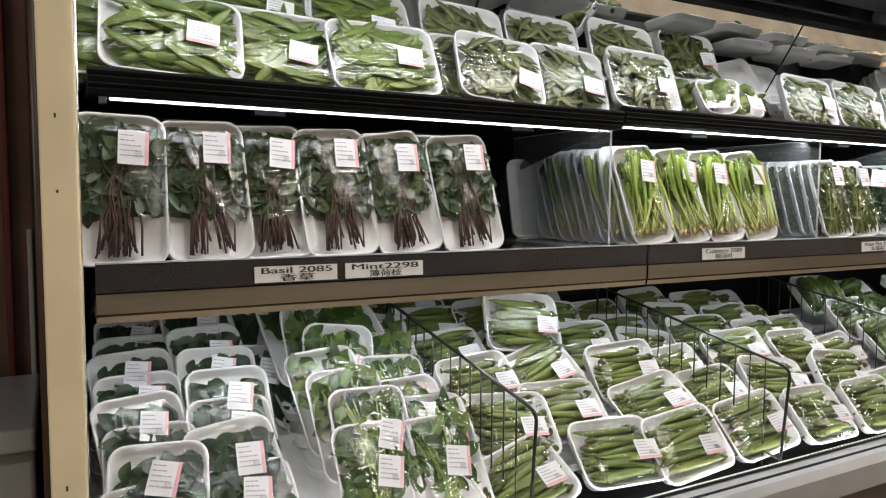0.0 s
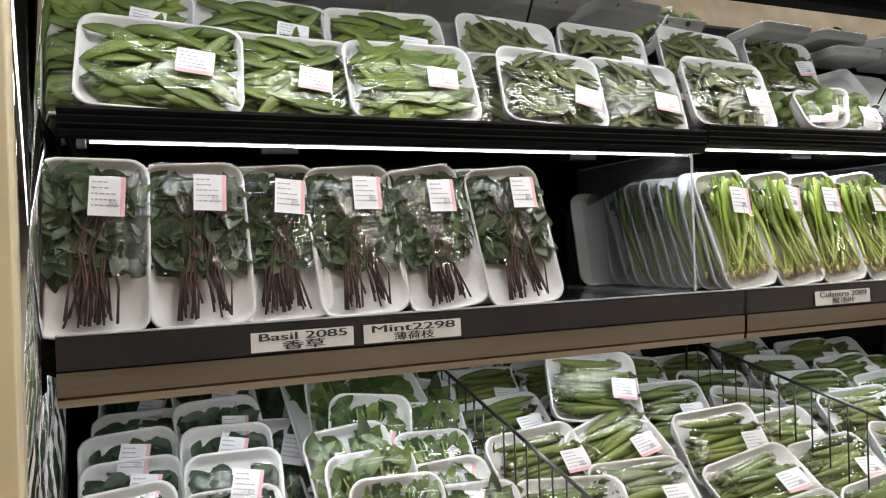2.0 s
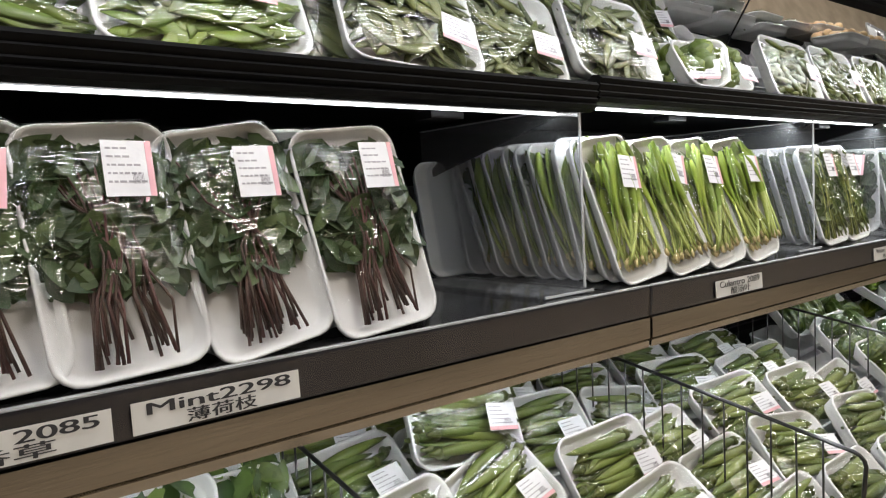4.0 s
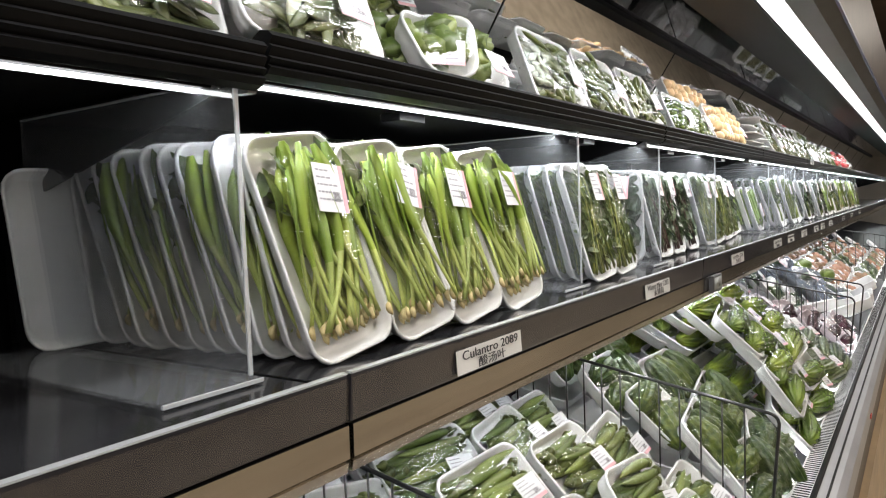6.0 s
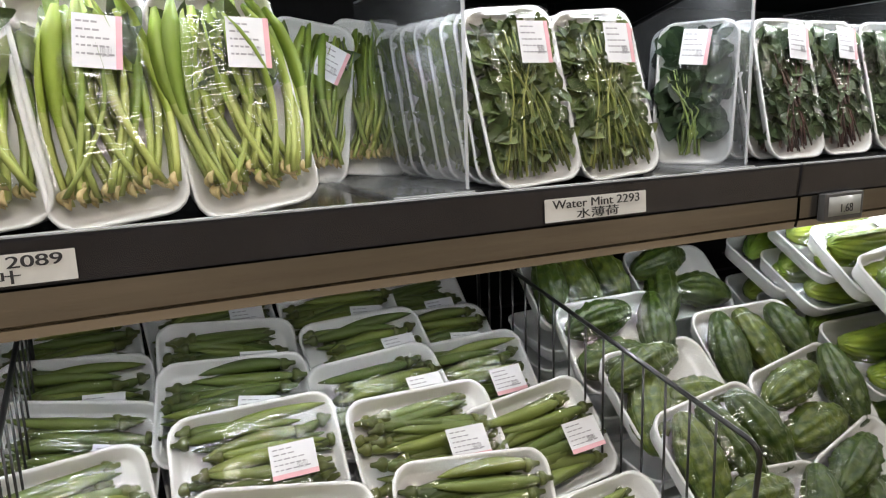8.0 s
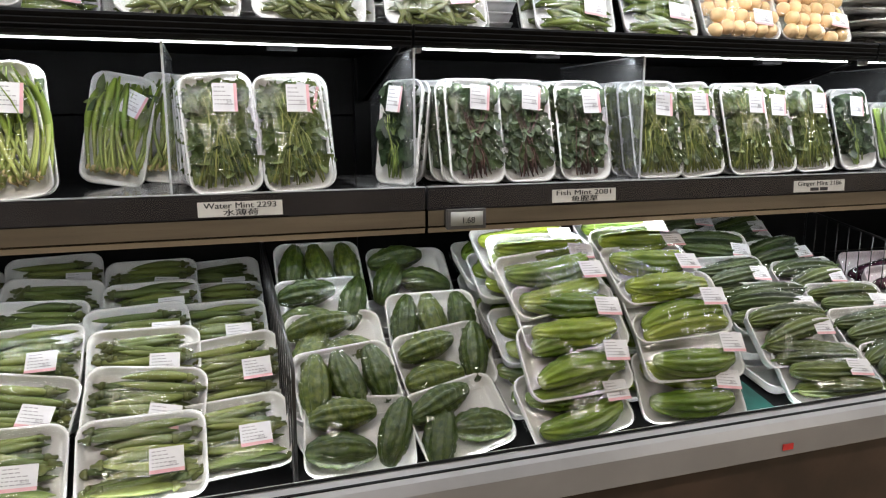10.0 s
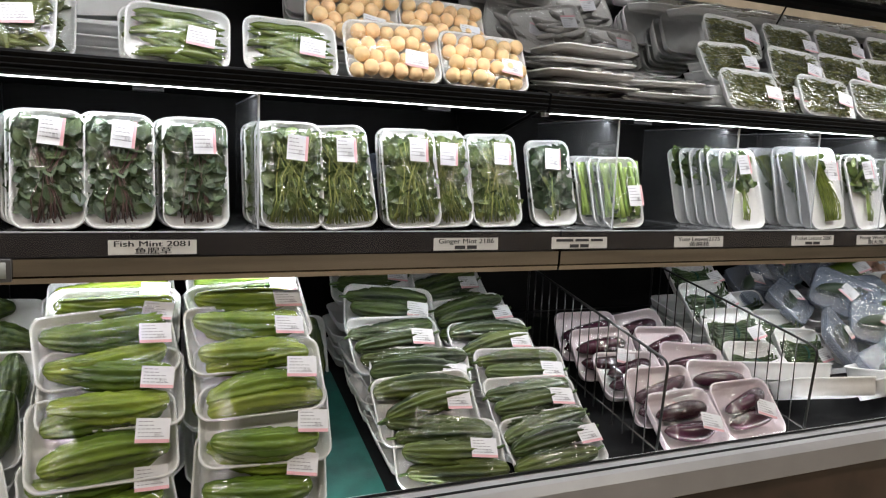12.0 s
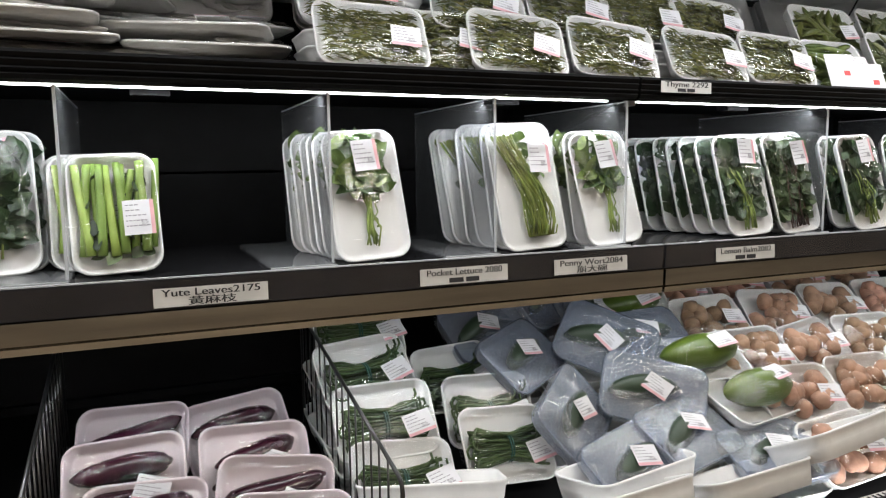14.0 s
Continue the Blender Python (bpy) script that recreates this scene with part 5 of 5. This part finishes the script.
for x, y, lift, tilt, yaw in ((3.335, -0.165, 0.075, -24, -12), (3.575, -0.175, 0.085, -28, 6), (3.845, -0.170, 0.070, -22, 4), (3.300, -0.060, 0.070, -16, -18), (3.660, -0.065, 0.060, -10, 10), (4.080, -0.150, 0.105, -30, 10)):
    pack("boat", x, y, deck(y) + lift, tilt, yaw, 90)
BR = random.Random(4)
for x, y, lift, tilt, yaw, spin, kind in ((3.50, 0.36, 0.10, 45, 12, 6, "bagged"), (3.58, 0.40, 0.16, 60, -8, -10, "bagged"), (3.70, 0.40, 0.15, 50, 14, 12, "bagged"), (3.54, 0.22, 0.10, 40, 24, 10, "bagged"),
                                          (3.66, 0.20, 0.12, 56, -25, -24, "bagged"), (3.56, 0.06, 0.05, 52, 30, 18, "bagged"), (3.68, 0.04, 0.08, 48, -22, -16, "bagged"), (3.80, 0.16, 0.14, 34, -10, 6, "bagged"), (3.74, -0.08, 0.06, 30, 15, 0, "bagged"),
                                          (3.60, -0.10, 0.03, 38, 8, 10, "bagged"), (3.88, 0.08, 0.12, 28, -15, 5, "papaya"), (3.95, -0.04, 0.09, 22, 10, 0, "papaya"), (3.86, 0.32, 0.14, 50, -20, 12, "papaya"), (3.78, 0.30, 0.14, 40, 10, 0, "bagged"), (3.88, -0.16, 0.04, 24, 0, 0, "bagged")):
    zb = deck(y) + 0.002
    while zb < deck(y) + lift - 0.03:
        pack("spare", x + BR.gauss(0, 0.01), y, zb, 12, BR.gauss(0, 8))
        zb += 0.04
    pack(kind, x, y, deck(y) + lift, tilt, yaw, spin)
for x in (4.05, 4.26, 4.47, 4.68):
    heap("mushroom", x, (-0.16, -0.04, 0.09, 0.22, 0.35), 0.03, 0.030, 44)
fx = 4.92
while fx < 7.2:
    heap(PR.choice(("mushroom", "okra", "gourd", "blank")), fx, (-0.15, 0.0, 0.15, 0.30), 0.02, 0.01, 44, 0, 1.5, under=False)
    fx += 0.24
tagged(new("teal_mat", finish(prism(((-0.23, 0.7405), (0.57, 0.9075), (0.57, 0.9045), (-0.23, 0.7375)), 1.86, 1.99), "teal_mat", TEAL, False)), "dark teal liner mat on the floor of the well", "mat")

# wire dividers standing in the well
def fence(x):
    f = tagged(new("wire_divider"), "black wire divider sloping down to the well's front", "wire divider", "wire dividers")
    f.location = (x, 0, 0)
    yb, zb, yf, zf, z0 = 0.40, 1.105, -0.208, 0.998, 0.775
    arc = [(0, yf - 0.020 * math.sin(a), zf - 0.020 + 0.020 * math.cos(a)) for a in (0.15, 0.6, 1.05, 1.5)]
    part("frame", tube(bmesh.new(), [(0, yb, deck(yb)), (0, yb, zb - 0.01), (0, yb - 0.012, zb), *arc, (0, yf - 0.004, z0)], 0.0033, 8), WIRE, f)
    n = 15
    for i in range(1, n):
        k = i / n
        y = yb + (yf - yb) * k
        part("wire", tube(bmesh.new(), [(0, y, deck(y) + 0.01), (0, y, zb + (zf - zb) * k)], 0.0017, 6), WIRE, f)
    part("rail_wire", tube(bmesh.new(), [(0, yb, deck(yb) + 0.02), (0, yf - 0.010, z0 + 0.01)], 0.0024, 6), WIRE, f)


for x in (-0.462, 0.215, 0.928, 2.605, 3.058, 5.2, 6.6):
    fence(x)


# ---- signs ----
def words(text, size, parent, x, y, material, stretch=1.0, width=None):
    cu = bpy.data.curves.new("words", "FONT")
    cu.body, cu.size, cu.align_x, cu.align_y = text, size, "CENTER", "CENTER"
    tmp = new("words", cu)
    dg = bpy.context.evaluated_depsgraph_get()
    me = bpy.data.meshes.new_from_object(tmp.evaluated_get(dg))
    bpy.data.objects.remove(tmp)
    me.materials.clear()
    me.materials.append(material)
    bold = bmesh.new()
    for shift, lift in ((0.0, 0.0), (size * 0.035, 0.00012)):
        k = len(bold.verts)
        bold.from_mesh(me)
        bold.verts.ensure_lookup_table()
        for vert in bold.verts[k:]:
            vert.co.x += shift
            vert.co.z += lift
    bold.to_mesh(me)
    bold.free()
    xs = [v.co.x for v in me.vertices]
    k = (width / (max(xs) - min(xs))) if width and xs else stretch
    ob = part("lettering", me, None, parent)
    ob.matrix_basis = pose(x, y, 0.0008) @ Matrix.Diagonal((k, 1, 1, 1))


def shelf_sign(x0, x1, line, cjk="", z=1.2185, y=-0.0272, h=0.027, lean=-3.0):
    w = x1 - x0
    s = tagged(new("shelf_sign"), "white shelf sign with black lettering in the price channel", "sign", "shelf signs")
    s.matrix_basis = pose((x0 + x1) / 2, y, z + h / 2, 90 + lean)
    part("card", boxes((-w / 2, w / 2, -h / 2, h / 2, -0.0006, 0.0), bevel=0), SIGN, s, smooth=False)
    if line:
        words(line, 0.0145, s, 0, h * 0.22, INK, width=w * 0.86)
    else:
        bm = bmesh.new()
        for a, b in ((-0.42, -0.12), (-0.08, 0.16), (0.2, 0.42)):
            box(bm, a * w, b * w, h * 0.12, h * 0.34, 0.0002, 0.0009)
        part("print", bm, INK, s, smooth=False)
    if cjk:
        words(cjk, 0.013, s, 0, -h * 0.26, INK, width=w * 0.42)
    else:
        part("print", boxes((-0.18 * w, -0.02 * w, -h * 0.40, -h * 0.12, 0.0002, 0.0009), (0.01 * w, 0.16 * w, -h * 0.40, -h * 0.12, 0.0002, 0.0009)), INK, s, smooth=False)


for x0, x1, line, cjk in ((-0.892, -0.748, "Basil 2085", "香草"), (-0.733, -0.580, "Mint2298", "薄荷枝"), (0.161, 0.310, "Culantro 2089", "酸汤叶"), (0.794, 0.942, "Water Mint 2293", "水薄荷"),
                          (1.492, 1.643, "Fish Mint 2081", "鱼腥草"), (2.123, 2.277, "Ginger Mint 2186", ""), (2.415, 2.567, "", ""), (2.768, 2.925, "Yute Leaves2175", "黃麻枝"),
                          (3.165, 3.324, "Pocket Lettuce 2080", ""), (3.416, 3.571, "Penny Wort2084", "崩大碗"), (3.782, 3.936, "Lemon Balm2082", ""), (4.5, 4.65, "", ""), (5.1, 5.25, "", ""), (5.8, 5.95, "", "")):
    shelf_sign(x0, x1, line, cjk)
shelf_sign(3.704, 3.83, "Thyme 2292", "", 1.5485, 0.0500, 0.022, 0)
for cx, cz, turn in ((4.262, 1.612, -9), (4.362, 1.594, -12)):
    card = tagged(new("price_card"), "white price card with a red mark leaning on the upper shelf", "price card", "upper shelf price cards")
    card.matrix_basis = pose(cx, 0.098, cz + 0.006, 68, 0, turn)
    part("card", boxes((-0.038, 0.038, -0.042, 0.042, -0.0008, 0.0)), PAPER, card, smooth=False)
    part("print", boxes((0.006, 0.022, -0.012, 0.000, 0.0002, 0.0008)), RED, card, "red mark", smooth=False)
tag = tagged(new("price_tag"), "small grey electronic price tag clipped under the channel", "price tag")
tag.matrix_basis = pose(1.300, -0.030, 1.1945, 90)
part("housing", boxes((-0.041, 0.041, -0.020, 0.020, -0.006, 0.006), bevel=0.002), DARKGREY, tag, "grey plastic housing")
part("display", boxes((-0.034, 0.034, -0.013, 0.015, 0.0062, 0.0072)), DISPLAY, tag, "pale display")
words("1.68", 0.017, tag, 0.002, -0.003, INK)
for o in tag.children:
    if o.name.startswith("lettering"):
        o.matrix_basis = pose(0.002, -0.003, 0.0078)
